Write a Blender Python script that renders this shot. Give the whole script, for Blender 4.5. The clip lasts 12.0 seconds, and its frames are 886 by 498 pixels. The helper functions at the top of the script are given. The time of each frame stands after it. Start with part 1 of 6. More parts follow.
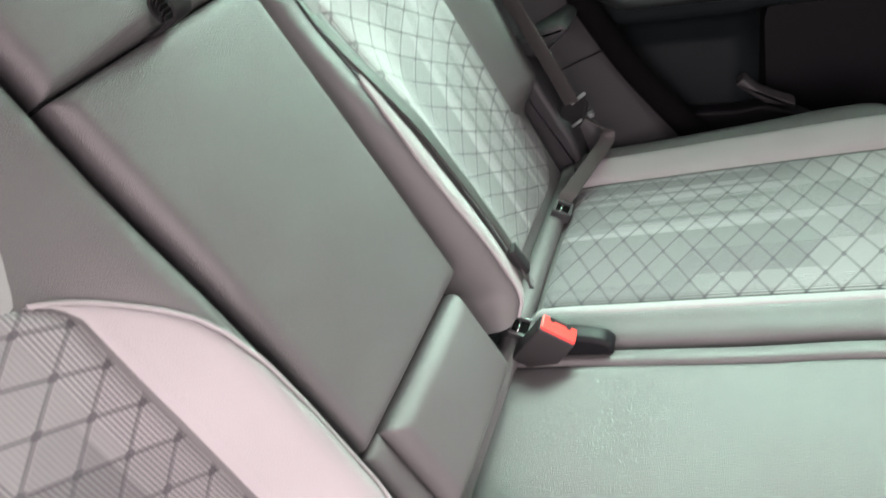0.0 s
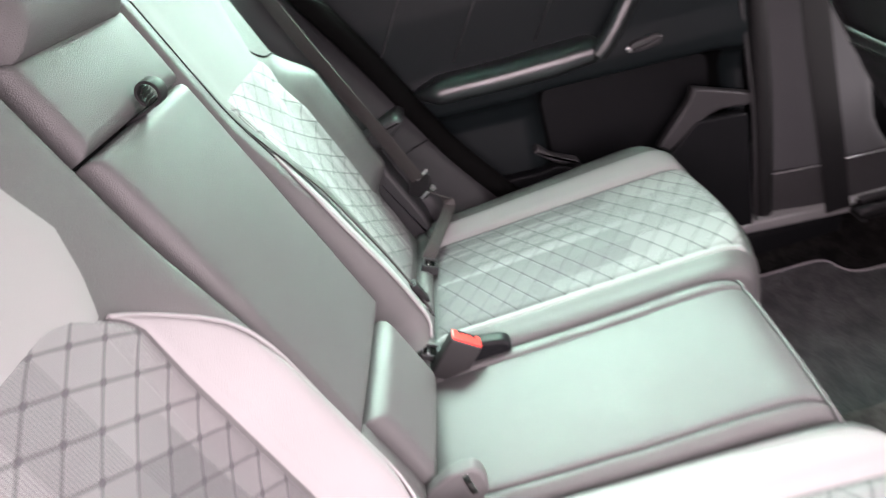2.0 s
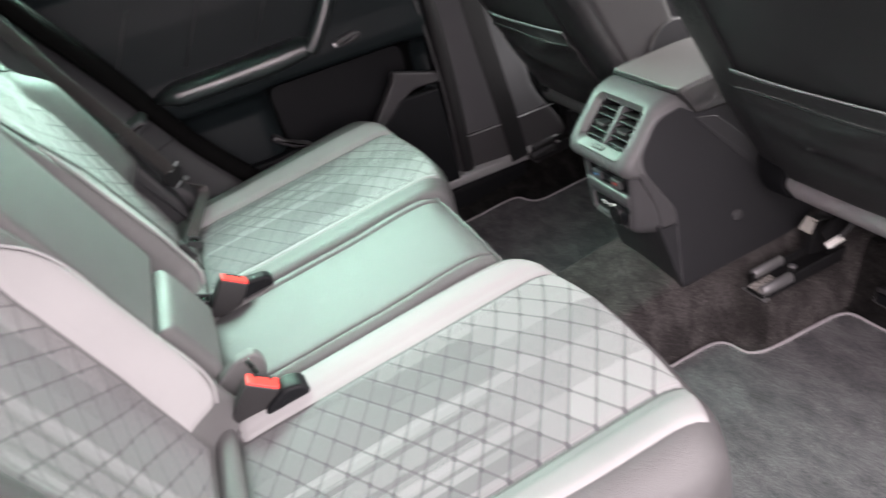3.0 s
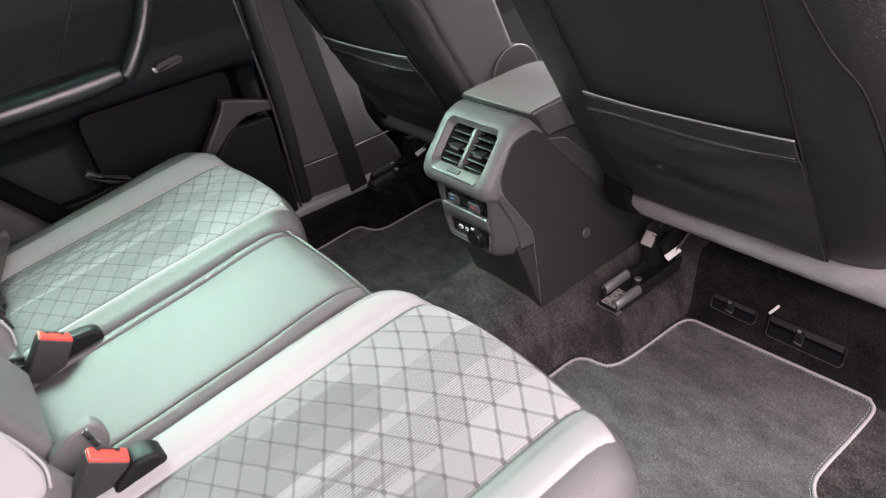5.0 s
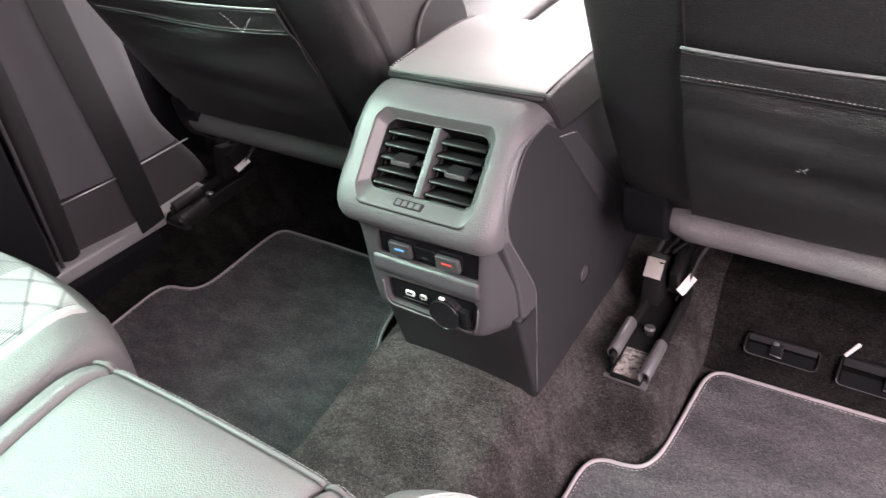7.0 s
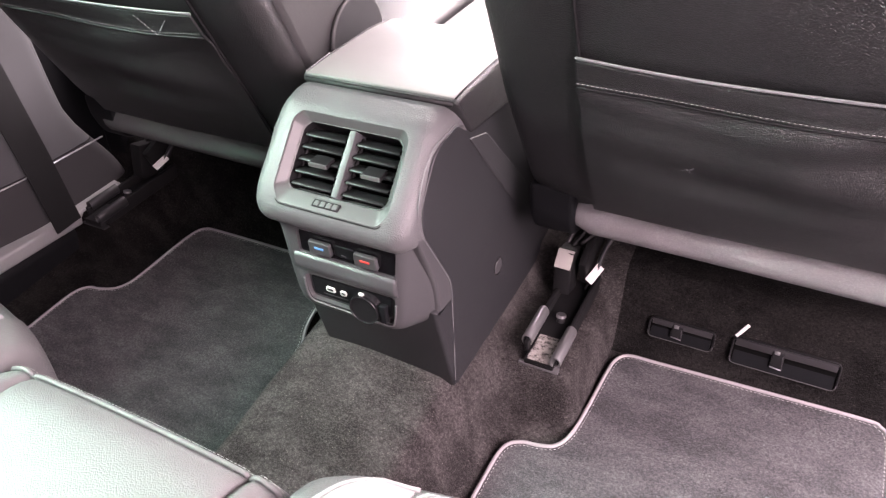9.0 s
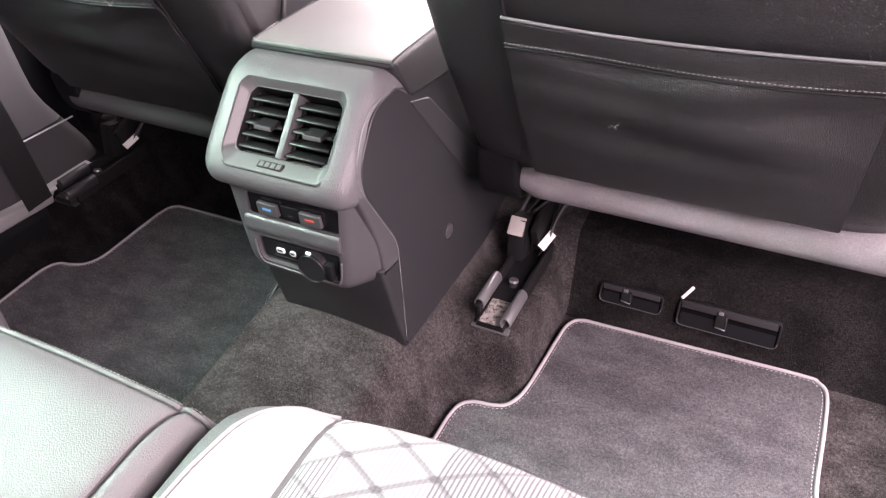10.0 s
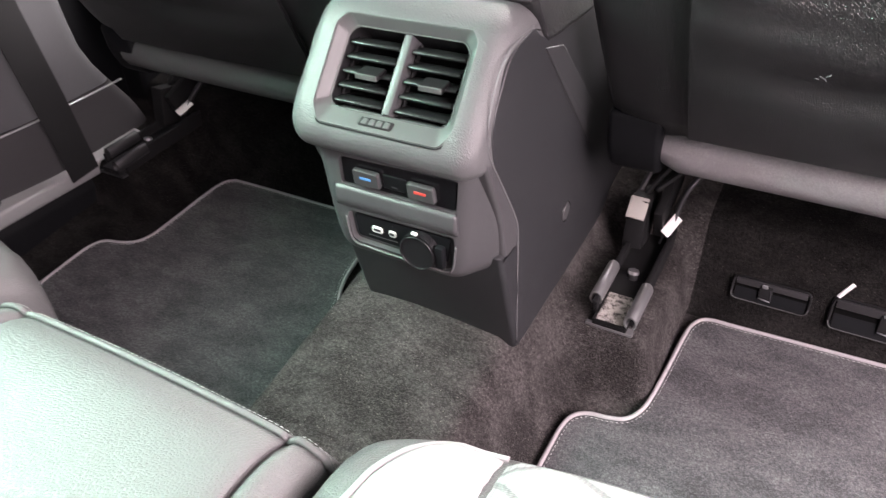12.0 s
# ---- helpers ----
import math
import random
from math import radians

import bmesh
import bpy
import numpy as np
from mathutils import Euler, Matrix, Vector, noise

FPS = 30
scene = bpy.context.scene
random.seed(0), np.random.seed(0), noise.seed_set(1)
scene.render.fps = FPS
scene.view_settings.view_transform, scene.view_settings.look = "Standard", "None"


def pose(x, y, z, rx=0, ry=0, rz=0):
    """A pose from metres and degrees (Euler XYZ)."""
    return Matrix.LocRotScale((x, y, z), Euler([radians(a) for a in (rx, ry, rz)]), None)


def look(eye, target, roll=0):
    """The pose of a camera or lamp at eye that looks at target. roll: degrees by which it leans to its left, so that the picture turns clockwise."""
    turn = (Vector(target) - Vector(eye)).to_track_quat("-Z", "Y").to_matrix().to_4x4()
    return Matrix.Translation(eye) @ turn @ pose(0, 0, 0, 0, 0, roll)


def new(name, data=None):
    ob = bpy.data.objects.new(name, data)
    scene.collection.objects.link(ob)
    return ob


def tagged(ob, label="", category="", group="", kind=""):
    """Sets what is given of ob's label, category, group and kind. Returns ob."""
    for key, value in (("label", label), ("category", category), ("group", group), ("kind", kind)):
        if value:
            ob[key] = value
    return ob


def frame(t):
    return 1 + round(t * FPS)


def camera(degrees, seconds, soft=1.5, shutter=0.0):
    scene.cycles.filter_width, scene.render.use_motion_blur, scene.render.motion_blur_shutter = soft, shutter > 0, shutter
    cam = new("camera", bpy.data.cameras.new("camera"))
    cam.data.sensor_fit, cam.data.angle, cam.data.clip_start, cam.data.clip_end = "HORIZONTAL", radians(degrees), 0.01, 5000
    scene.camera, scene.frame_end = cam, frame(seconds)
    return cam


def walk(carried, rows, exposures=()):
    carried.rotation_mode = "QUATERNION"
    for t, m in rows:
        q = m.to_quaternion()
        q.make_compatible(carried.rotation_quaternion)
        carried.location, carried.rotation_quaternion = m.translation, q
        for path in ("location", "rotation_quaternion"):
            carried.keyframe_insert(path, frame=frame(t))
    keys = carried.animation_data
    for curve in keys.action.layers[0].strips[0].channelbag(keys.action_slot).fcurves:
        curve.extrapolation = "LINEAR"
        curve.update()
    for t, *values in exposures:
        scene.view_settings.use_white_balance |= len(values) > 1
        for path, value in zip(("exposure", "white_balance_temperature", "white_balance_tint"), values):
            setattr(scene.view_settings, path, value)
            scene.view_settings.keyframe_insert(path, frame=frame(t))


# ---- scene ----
cam = camera(62.8, 12.0, soft=1.25, shutter=0.5)
PATH = [
    (0, (0.501, -0.174, 0.968), (-0.967, -0.956, -0.142), -15.6),
    (0.5, (0.496, -0.162, 0.974), (-1.067, -0.883, -0.045), -15.5),
    (1, (0.5, -0.175, 0.97), (-1.133, -0.801, -0.002), -14.9),
    (1.5, (0.571, -0.184, 0.96), (-1.146, -0.635, 0.037), -14.8),
    (2, (0.752, -0.291, 0.98), (-1.016, -0.482, 0.065), -15.3),
    (2.5, (0.955, -0.303, 0.984), (-0.809, -0.208, 0.045), -16.6),
    (3, (1.076, -0.303, 0.965), (-0.612, 0.116, -0.023), -15.8),
    (3.5, (1.06, -0.336, 0.945), (-0.514, 0.327, -0.095), -14.0),
    (3.7, (1.06, -0.336, 0.942), (-0.481, 0.391, -0.104), -13.2),
    (5.3, (0.93, -0.361, 0.95), (-0.5, 0.593, -0.072), -10.1),
    (5.5, (0.829, -0.373, 0.909), (-0.535, 0.656, -0.132), -9.4),
    (6, (0.565, -0.282, 0.838), (-0.7, 0.846, -0.225), -9.0),
    (6.5, (0.416, -0.203, 0.772), (-0.683, 1.052, -0.332), -7.2),
    (7, (0.395, -0.199, 0.777), (-0.579, 1.139, -0.346), -5.5),
    (7.5, (0.389, -0.2, 0.774), (-0.494, 1.18, -0.373), -4.1),
    (9.3, (0.444, -0.223, 0.806), (-0.352, 1.202, -0.351), -2.9),
    (9.5, (0.467, -0.229, 0.802), (-0.327, 1.197, -0.354), -3.0),
    (10, (0.496, -0.23, 0.785), (-0.289, 1.191, -0.383), -3.1),
    (10.5, (0.458, -0.214, 0.764), (-0.312, 1.198, -0.424), -2.9),
    (11, (0.381, -0.175, 0.708), (-0.366, 1.228, -0.506), -2.5),
    (11.5, (0.334, -0.155, 0.675), (-0.426, 1.235, -0.545), -2.6),
    (12, (0.346, -0.171, 0.695), (-0.496, 1.195, -0.499), -3.5),
]
EXPOSURES = [
    (0, 0.32, 6850, 22),
    (0.5, 0.45, 6800, 32),
    (1, 0.56, 6750, 32),
    (1.5, 0.65, 6700, 27),
    (2, 0.64, 6700, 23),
    (2.5, 0.56, 6600, 15),
    (3, 0.30, 6550, 14),
    (3.5, 0.32, 6600, 15),
    (5.5, 0.31, 6650, 18),
    (6, 0.46, 6650, 16),
    (6.5, 0.70, 6750, 20),
    (7.0, 1.02, 6750, 24),
    (7.5, 1.20, 6650, 30),
    (9.5, 1.28, 6900, 32),
    (10, 1.16, 6800, 31),
    (10.5, 1.06, 6800, 25),
    (11, 1.04, 6700, 20),
    (12, 1.20, 6700, 20),
]
walk(cam, [(t, look(eye, target, roll)) for t, eye, target, roll in PATH], EXPOSURES)

# ---- world and light ----
world = bpy.data.worlds.new("sky")
scene.world = world
world.use_nodes = True
wn = world.node_tree.nodes
sky = wn.new("ShaderNodeTexSky")
sky.sky_type, sky.sun_disc = "NISHITA", False
sky.sun_elevation, sky.sun_rotation = radians(34), radians(123)
world.node_tree.links.new(sky.outputs[0], wn["Background"].inputs[0])
wn["Background"].inputs[1].default_value = 0.045


def lamp(name, kind, energy, color, m, **kw):
    data = bpy.data.lights.new(name, kind)
    data.energy, data.color = energy, color
    for key, value in kw.items():
        if key == "size":
            data.shape, data.size, data.size_y = "RECTANGLE", value[0], value[1]
        elif key == "spread":
            data.spread = value
        else:
            data.angle = value
    ob = new(name, data)
    ob.matrix_world = m
    return ob


lamp("sun", "SUN", 1.3, (1.0, 0.94, 0.92), look((4, 2.6, 3.2), (0, 0, 0)), angle=radians(25))
# daylight that comes in by the windscreen, the green tinted far window and the open near door
lamp("windscreen_light", "AREA", 50, (1.0, 0.985, 0.95), look((0.0, 1.72, 1.08), (0.0, -0.3, 0.45)), size=(1.3, 0.6))
lamp("far_window_light", "AREA", 38, (0.70, 1.0, 0.87), look((-1.28, -0.34, 1.54), (-0.18, -0.62, 0.45)), size=(0.8, 0.65), spread=radians(105))
lamp("door_opening_light", "AREA", 100, (1.0, 0.885, 0.91), look((1.70, -0.06, 1.28), (0.20, -0.10, 0.38)), size=(2.6, 1.3))

# ---- materials ----


class Nodes:
    def __init__(self, name):
        self.mat = bpy.data.materials.new(name)
        self.mat.use_nodes = True
        self.t = self.mat.node_tree
        self.p = self.t.nodes["Principled BSDF"]

    def put(self, socket, value):
        if hasattr(value, "is_output"):
            self.t.links.new(value, socket)
        else:
            socket.default_value = value

    def math(self, op, a, b=0.0, c=0.0):
        n = self.t.nodes.new("ShaderNodeMath")
        n.operation = op
        for s, v in zip(n.inputs, (a, b, c)):
            self.put(s, v)
        return n.outputs[0]

    def mix(self, f, a, b):
        n = self.t.nodes.new("ShaderNodeMix")
        n.data_type = "RGBA"
        self.put(n.inputs[0], f)
        for s, v in ((n.inputs[6], a), (n.inputs[7], b)):
            self.put(s, v if hasattr(v, "is_output") else (*v[:3], 1))
        return n.outputs[2]

    def coord(self, which="Object", scale=(1, 1, 1), turn=(0, 0, 0)):
        n = self.t.nodes.new("ShaderNodeTexCoord")
        m = self.t.nodes.new("ShaderNodeMapping")
        m.inputs["Rotation"].default_value = turn
        m.inputs["Scale"].default_value = scale
        self.t.links.new(n.outputs[which], m.inputs[0])
        return m.outputs[0]

    def noise(self, vec, scale, detail=3.0, rough=0.55):
        n = self.t.nodes.new("ShaderNodeTexNoise")
        self.put(n.inputs["Vector"], vec)
        n.inputs["Scale"].default_value, n.inputs["Detail"].default_value, n.inputs["Roughness"].default_value = scale, detail, rough
        return n.outputs[0]

    def voronoi(self, vec, scale, feature="F1", out=0):
        n = self.t.nodes.new("ShaderNodeTexVoronoi")
        n.feature = feature
        self.put(n.inputs["Vector"], vec)
        n.inputs["Scale"].default_value = scale
        return n.outputs[out]

    def ramp(self, f, lo, hi, a=0.0, b=1.0):
        n = self.t.nodes.new("ShaderNodeMapRange")
        n.interpolation_type = "SMOOTHSTEP"
        for s, v in zip(n.inputs, (f, lo, hi, a, b)):
            self.put(s, v)
        return n.outputs[0]

    def bump(self, height, strength, distance, normal=None):
        n = self.t.nodes.new("ShaderNodeBump")
        n.inputs["Strength"].default_value, n.inputs["Distance"].default_value = strength, distance
        self.put(n.inputs["Height"], height)
        if normal is not None:
            self.put(n.inputs["Normal"], normal)
        return n.outputs[0]

    def done(self, color=None, rough=None, metal=None, normal=None, **more):
        for key, v in (("Base Color", color), ("Roughness", rough), ("Metallic", metal), ("Normal", normal)):
            if v is not None:
                self.put(self.p.inputs[key], (*v, 1) if isinstance(v, tuple) else v)
        for key, v in more.items():
            self.put(self.p.inputs[key.replace("_", " ")], v)
        return self.mat


def leather(name, color, rough=0.42, grain=0.25, wear=0.12, spec=0.5, dusty=0.10, folds=0.0):
    n = Nodes(name)
    v = n.coord()
    cells = n.voronoi(v, 480, "DISTANCE_TO_EDGE")
    fine = n.noise(v, 800, 2)
    big = n.noise(v, 9, 4)
    dust = n.noise(v, 160, 5, 0.7)
    h = n.math("ADD", n.ramp(cells, 0.0, 0.25), n.math("MULTIPLY", fine, 0.4))
    nm = n.bump(h, grain, 0.0011)
    nm = n.bump(big, 0.12, 0.01, nm)
    if folds:
        nm = n.bump(n.noise(n.coord(scale=(1, 1, 1.7)), 4.5, 1.2, 0.4), folds, 0.03, nm)
    f = n.math("MULTIPLY", n.ramp(big, 0.35, 0.75), wear * 2)
    col = n.mix(f, color, tuple(min(1, c * 1.35 + 0.004) for c in color))
    col = n.mix(n.math("MULTIPLY", n.ramp(dust, 0.62, 0.8), dusty), col, (0.45, 0.43, 0.41))
    r = n.math("ADD", rough - 0.06, n.math("MULTIPLY", big, 0.16))
    return n.done(col, r, normal=nm, Specular_IOR_Level=spec)


def plastic(name, color, rough=0.5, grain=0.2, spec=0.5, size=900):
    n = Nodes(name)
    v = n.coord()
    cells = n.voronoi(v, size)
    big = n.noise(v, 14, 4)
    nm = n.bump(n.math("ADD", cells, n.math("MULTIPLY", n.noise(v, 1500, 2), 0.5)), grain, 0.0004)
    col = n.mix(n.math("MULTIPLY", big, 0.35), color, tuple(min(1, c * 1.4 + 0.004) for c in color))
    speck = n.noise(v, 420, 3, 0.7)
    col = n.mix(n.math("MULTIPLY", n.ramp(speck, 0.72, 0.8), 0.25), col, (0.4, 0.38, 0.36))
    r = n.math("ADD", rough - 0.07, n.math("MULTIPLY", big, 0.14))
    return n.done(col, r, normal=nm, Specular_IOR_Level=spec)


def carpet(name, color, light, scale=1.0, lint=0.3, streak=0.0):
    n = Nodes(name)
    v = n.coord()
    fib = n.noise(v, 520 * scale, 2, 0.6)
    mid = n.noise(v, 190 * scale, 4, 0.75)
    nap = n.noise(n.coord(scale=(1, 1.8, 1)), 13, 4, 0.6)
    tuft = n.voronoi(v, 330 * scale)
    if streak:
        # brushed strokes in the pile, in two directions
        strokes = n.math("MAXIMUM", n.noise(n.coord(scale=(5.0, 15, 1), turn=(0, 0, 0.5)), 2.2, 4, 0.65), n.noise(n.coord(scale=(7.0, 24, 1), turn=(0, 0, -0.35)), 1.6, 4, 0.65))
        nap = n.math("ADD", n.math("MULTIPLY", nap, 1 - streak), n.math("MULTIPLY", strokes, streak))
    f = n.math("ADD", n.math("MULTIPLY", n.ramp(fib, 0.40, 0.61), 0.5), n.math("MULTIPLY", n.ramp(nap, 0.36, 0.66), 0.5))
    f = n.math("MULTIPLY", f, n.ramp(mid, 0.36, 0.58, 0.35, 1.0))
    col = n.mix(f, color, light)
    col = n.mix(n.math("MULTIPLY", n.ramp(mid, 0.60, 0.70), 0.3), col, tuple(c * 1.7 for c in light))
    bits = n.voronoi(v, 150)
    col = n.mix(n.math("MULTIPLY", n.ramp(bits, 0.12, 0.06), lint), col, (0.34, 0.31, 0.28))
    h = n.math("ADD", fib, n.math("ADD", n.math("MULTIPLY", mid, 0.9), n.math("MULTIPLY", tuft, 0.5)))
    return n.done(col, 0.98, normal=n.bump(h, 0.9, 0.005), Specular_IOR_Level=0.05)


def plain(name, color, rough=0.4, metal=0.0, spec=0.5):
    n = Nodes(name)
    v = n.coord()
    big = n.noise(v, 40, 4)
    col = n.mix(n.math("MULTIPLY", big, 0.4), color, tuple(min(1, c * 1.25 + 0.003) for c in color))
    return n.done(col, n.math("ADD", rough - 0.05, n.math("MULTIPLY", big, 0.12)), float(metal), Specular_IOR_Level=spec)


def lattice_fabric(name):
    """Ribbed grey seat cloth with a stitched diamond lattice; its UV is in metres (across, along)."""
    n = Nodes(name)
    tex = n.t.nodes.new("ShaderNodeTexCoord")
    sep = n.t.nodes.new("ShaderNodeSeparateXYZ")
    n.t.links.new(tex.outputs["UV"], sep.inputs[0])
    x, y = sep.outputs[0], sep.outputs[1]
    a = n.math("DIVIDE", n.math("ADD", y, n.math("MULTIPLY", x, 0.595)), 0.0400)
    b = n.math("DIVIDE", n.math("SUBTRACT", y, n.math("MULTIPLY", x, 0.595)), 0.0400)
    def near(k):
        return n.math("ABSOLUTE", n.math("SUBTRACT", n.math("FRACT", k), 0.5))
    da, db = n.math("SUBTRACT", 0.5, near(a)), n.math("SUBTRACT", 0.5, near(b))
    line = n.math("MAXIMUM", n.ramp(da, 0.066, 0.036), n.ramp(db, 0.066, 0.036))
    dot = n.math("MULTIPLY", n.ramp(da, 0.115, 0.065), n.ramp(db, 0.115, 0.065))
    # tone changes in lengthwise stripes whose ends follow the lattice
    def rnd(px, pa, seed, k):
        c = n.t.nodes.new("ShaderNodeCombineXYZ")
        n.put(c.inputs[0], n.math("FLOOR", n.math("DIVIDE", x, px)))
        n.put(c.inputs[1], n.math("FLOOR", n.math("DIVIDE", k, pa)))
        c.inputs[2].default_value = seed
        w = n.t.nodes.new("ShaderNodeTexWhiteNoise")
        n.t.links.new(c.outputs[0], w.inputs[0])
        return w.outputs[0]
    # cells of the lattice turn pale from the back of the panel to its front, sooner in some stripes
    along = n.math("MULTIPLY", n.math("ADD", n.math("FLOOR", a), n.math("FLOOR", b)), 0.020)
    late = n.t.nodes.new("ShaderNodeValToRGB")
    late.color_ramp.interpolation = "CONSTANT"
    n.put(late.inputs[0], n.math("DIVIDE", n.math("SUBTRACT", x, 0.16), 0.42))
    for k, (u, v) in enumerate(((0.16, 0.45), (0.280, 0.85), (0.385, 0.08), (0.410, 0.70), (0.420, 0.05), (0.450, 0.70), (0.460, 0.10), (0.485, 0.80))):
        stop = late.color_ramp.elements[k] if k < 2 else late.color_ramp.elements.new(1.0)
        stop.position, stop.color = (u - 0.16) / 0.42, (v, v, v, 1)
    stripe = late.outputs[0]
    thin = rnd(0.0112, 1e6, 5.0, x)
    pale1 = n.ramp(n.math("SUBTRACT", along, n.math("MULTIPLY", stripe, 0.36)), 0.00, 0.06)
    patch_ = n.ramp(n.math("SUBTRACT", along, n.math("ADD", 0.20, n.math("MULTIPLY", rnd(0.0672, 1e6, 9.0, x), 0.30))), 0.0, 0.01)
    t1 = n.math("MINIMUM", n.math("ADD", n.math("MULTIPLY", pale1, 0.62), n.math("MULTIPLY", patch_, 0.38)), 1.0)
    t2 = n.math("MULTIPLY", n.ramp(thin, 0.86, 0.88), n.ramp(along, 0.34, 0.20))
    rib = n.math("MULTIPLY", n.math("ADD", n.math("SINE", n.math("MULTIPLY", x, 2 * math.pi / 0.0036)), 1.0), 0.5)
    weave = n.math("MULTIPLY", n.math("ADD", n.math("SINE", n.math("MULTIPLY", y, 2 * math.pi / 0.0013)), 1.0), 0.5)
    ribbed = n.ramp(rnd(0.0672, 4.0, 12.0, b), 0.35, 0.60, 0.20, 0.85)
    v = n.coord()
    fuzz = n.noise(v, 700, 3, 0.7)
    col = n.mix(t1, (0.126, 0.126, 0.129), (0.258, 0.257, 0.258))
    col = n.mix(n.math("MULTIPLY", t2, 0.8), col, (0.235, 0.234, 0.236))
    col = n.mix(n.math("MULTIPLY", n.ramp(rib, 0.45, 0.15), ribbed), col, (0.060, 0.060, 0.064))
    col = n.mix(n.math("MULTIPLY", fuzz, 0.15), col, (0.22, 0.22, 0.22))
    broken = n.ramp(weave, 0.1, 0.7, 0.55, 0.85)
    col = n.mix(n.math("MULTIPLY", line, n.math("MULTIPLY", broken, 0.66)), col, (0.055, 0.055, 0.060))
    col = n.mix(n.math("MULTIPLY", dot, 0.62), col, (0.045, 0.045, 0.050))
    h = n.math("ADD", n.math("MULTIPLY", rib, 0.35), n.math("ADD", n.math("MULTIPLY", weave, 0.15), n.math("MULTIPLY", n.math("MAXIMUM", n.ramp(da, 0.09, 0.0), n.ramp(db, 0.09, 0.0)), -1.3)))
    nm = n.bump(h, 0.5, 0.0012)
    return n.done(col, 0.8, normal=nm, Specular_IOR_Level=0.25, Sheen_Weight=0.15)


M_LEATHER = leather("grey_leather", (0.077, 0.0762, 0.0766), 0.50, 0.34, 0.10, 0.60)
M_SEATB = leather("seat_back_leather", (0.0100, 0.0102, 0.0112), 0.33, 0.60, 0.2, 0.75, 0.04, 0.34)
M_BAND = leather("pale_leather", (0.262, 0.259, 0.260), 0.68, 0.2, 0.08, 0.22)
# lit copy of the upper panel: daylight by the door put into a paler grey
M_NEARP = leather("lit_pale_panel", (0.262, 0.259, 0.260), 0.65, 0.12, 0.08, 0.25)
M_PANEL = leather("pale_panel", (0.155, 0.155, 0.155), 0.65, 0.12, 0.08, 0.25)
M_BLACKL = leather("black_leather", (0.014, 0.014, 0.0155), 0.32, 0.2, 0.2, 0.45, 0.03)
M_POCKET = leather("black_vinyl", (0.0100, 0.0102, 0.0110), 0.33, 0.55, 0.2, 0.95, 0.09, 0.45)
M_FABRIC = lattice_fabric("lattice_cloth")
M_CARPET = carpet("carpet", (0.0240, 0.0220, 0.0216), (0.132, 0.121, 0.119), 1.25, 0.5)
# darker carpet copy with the shade under the seats put into its colour
M_CARPETR = carpet("shaded_carpet", (0.0060, 0.0058, 0.0058), (0.042, 0.039, 0.038), 1.5, 0.2)
M_MAT = carpet("mat_pile", (0.056, 0.055, 0.059), (0.205, 0.202, 0.209), 1.5, 0.12, 0.34)
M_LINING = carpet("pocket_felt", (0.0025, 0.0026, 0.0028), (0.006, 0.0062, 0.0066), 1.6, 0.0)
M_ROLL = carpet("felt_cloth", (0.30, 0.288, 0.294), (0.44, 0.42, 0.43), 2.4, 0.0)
# far roll's darker copy, with the far side's shade in the colour
M_ROLLD = leather("shaded_roll", (0.080, 0.081, 0.082), 0.55, 0.25, 0.1, 0.4, 0.02)
M_DARK = plastic("dark_plastic", (0.0062, 0.0066, 0.0076), 0.5, 0.2, 0.11)
M_DOOR = plastic("door_plastic", (0.0060, 0.0088, 0.0098), 0.46, 0.2, 0.13)
M_PILLAR = plastic("pillar_plastic", (0.051, 0.0515, 0.055), 0.58, 0.35, 0.25)
M_ARM = leather("armrest_leather", (0.013, 0.0160, 0.0165), 0.28, 0.12, 0.15, 0.85, 0.02)
M_TRIM = plastic("trim_plastic", (0.030, 0.0305, 0.0325), 0.45, 0.3, 0.45)
M_VENTF = plain("vent_surround", (0.072, 0.0735, 0.0735), 0.42, 0.0, 0.5)
M_STRIP = plain("scuff_strip", (0.27, 0.267, 0.27), 0.36, 0.3)
M_BUCKLE = plastic("buckle_plastic", (0.019, 0.0185, 0.019), 0.5, 0.3, 0.4)
M_GREYP = plastic("grey_plastic", (0.030, 0.029, 0.031), 0.48, 0.2, 0.4)
M_LINER = plastic("headliner_cloth", (0.030, 0.030, 0.031), 0.9, 0.3, 0.1)
M_CONS = plastic("console_plastic", (0.020, 0.0205, 0.0225), 0.46, 0.45, 0.5, 1000)
M_CONSF = plastic("console_face_plastic", (0.088, 0.088, 0.090), 0.44, 0.9, 0.5, 700)
M_GLOSS = plain("gloss_black", (0.006, 0.006, 0.007), 0.18)
M_SILVER = plain("satin_silver", (0.36, 0.37, 0.37), 0.36, 0.75)
M_CHROME = plain("chrome", (0.75, 0.75, 0.75), 0.16, 1.0)
M_STEEL = plain("steel", (0.42, 0.42, 0.43), 0.34, 0.9)
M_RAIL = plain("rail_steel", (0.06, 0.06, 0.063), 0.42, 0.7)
M_RED = plain("red_plastic", (0.72, 0.045, 0.035), 0.38)
M_PLUG = plain("beige_plug", (0.36, 0.34, 0.315), 0.5)
M_BOLSTER = leather("bolster_leather", (0.044, 0.0435, 0.0445), 0.5, 0.3, 0.1, 0.42)
M_WHITE = plain("white_plastic", (0.78, 0.76, 0.74), 0.5)
M_BLUEMARK = plain("blue_mark", (0.10, 0.30, 0.62), 0.5)
M_REDMARK = plain("red_mark", (0.55, 0.05, 0.04), 0.5)
M_THREAD = plain("pale_thread", (0.55, 0.54, 0.54), 0.7)
M_EDGE = plain("mat_binding", (0.30, 0.28, 0.29), 0.75)
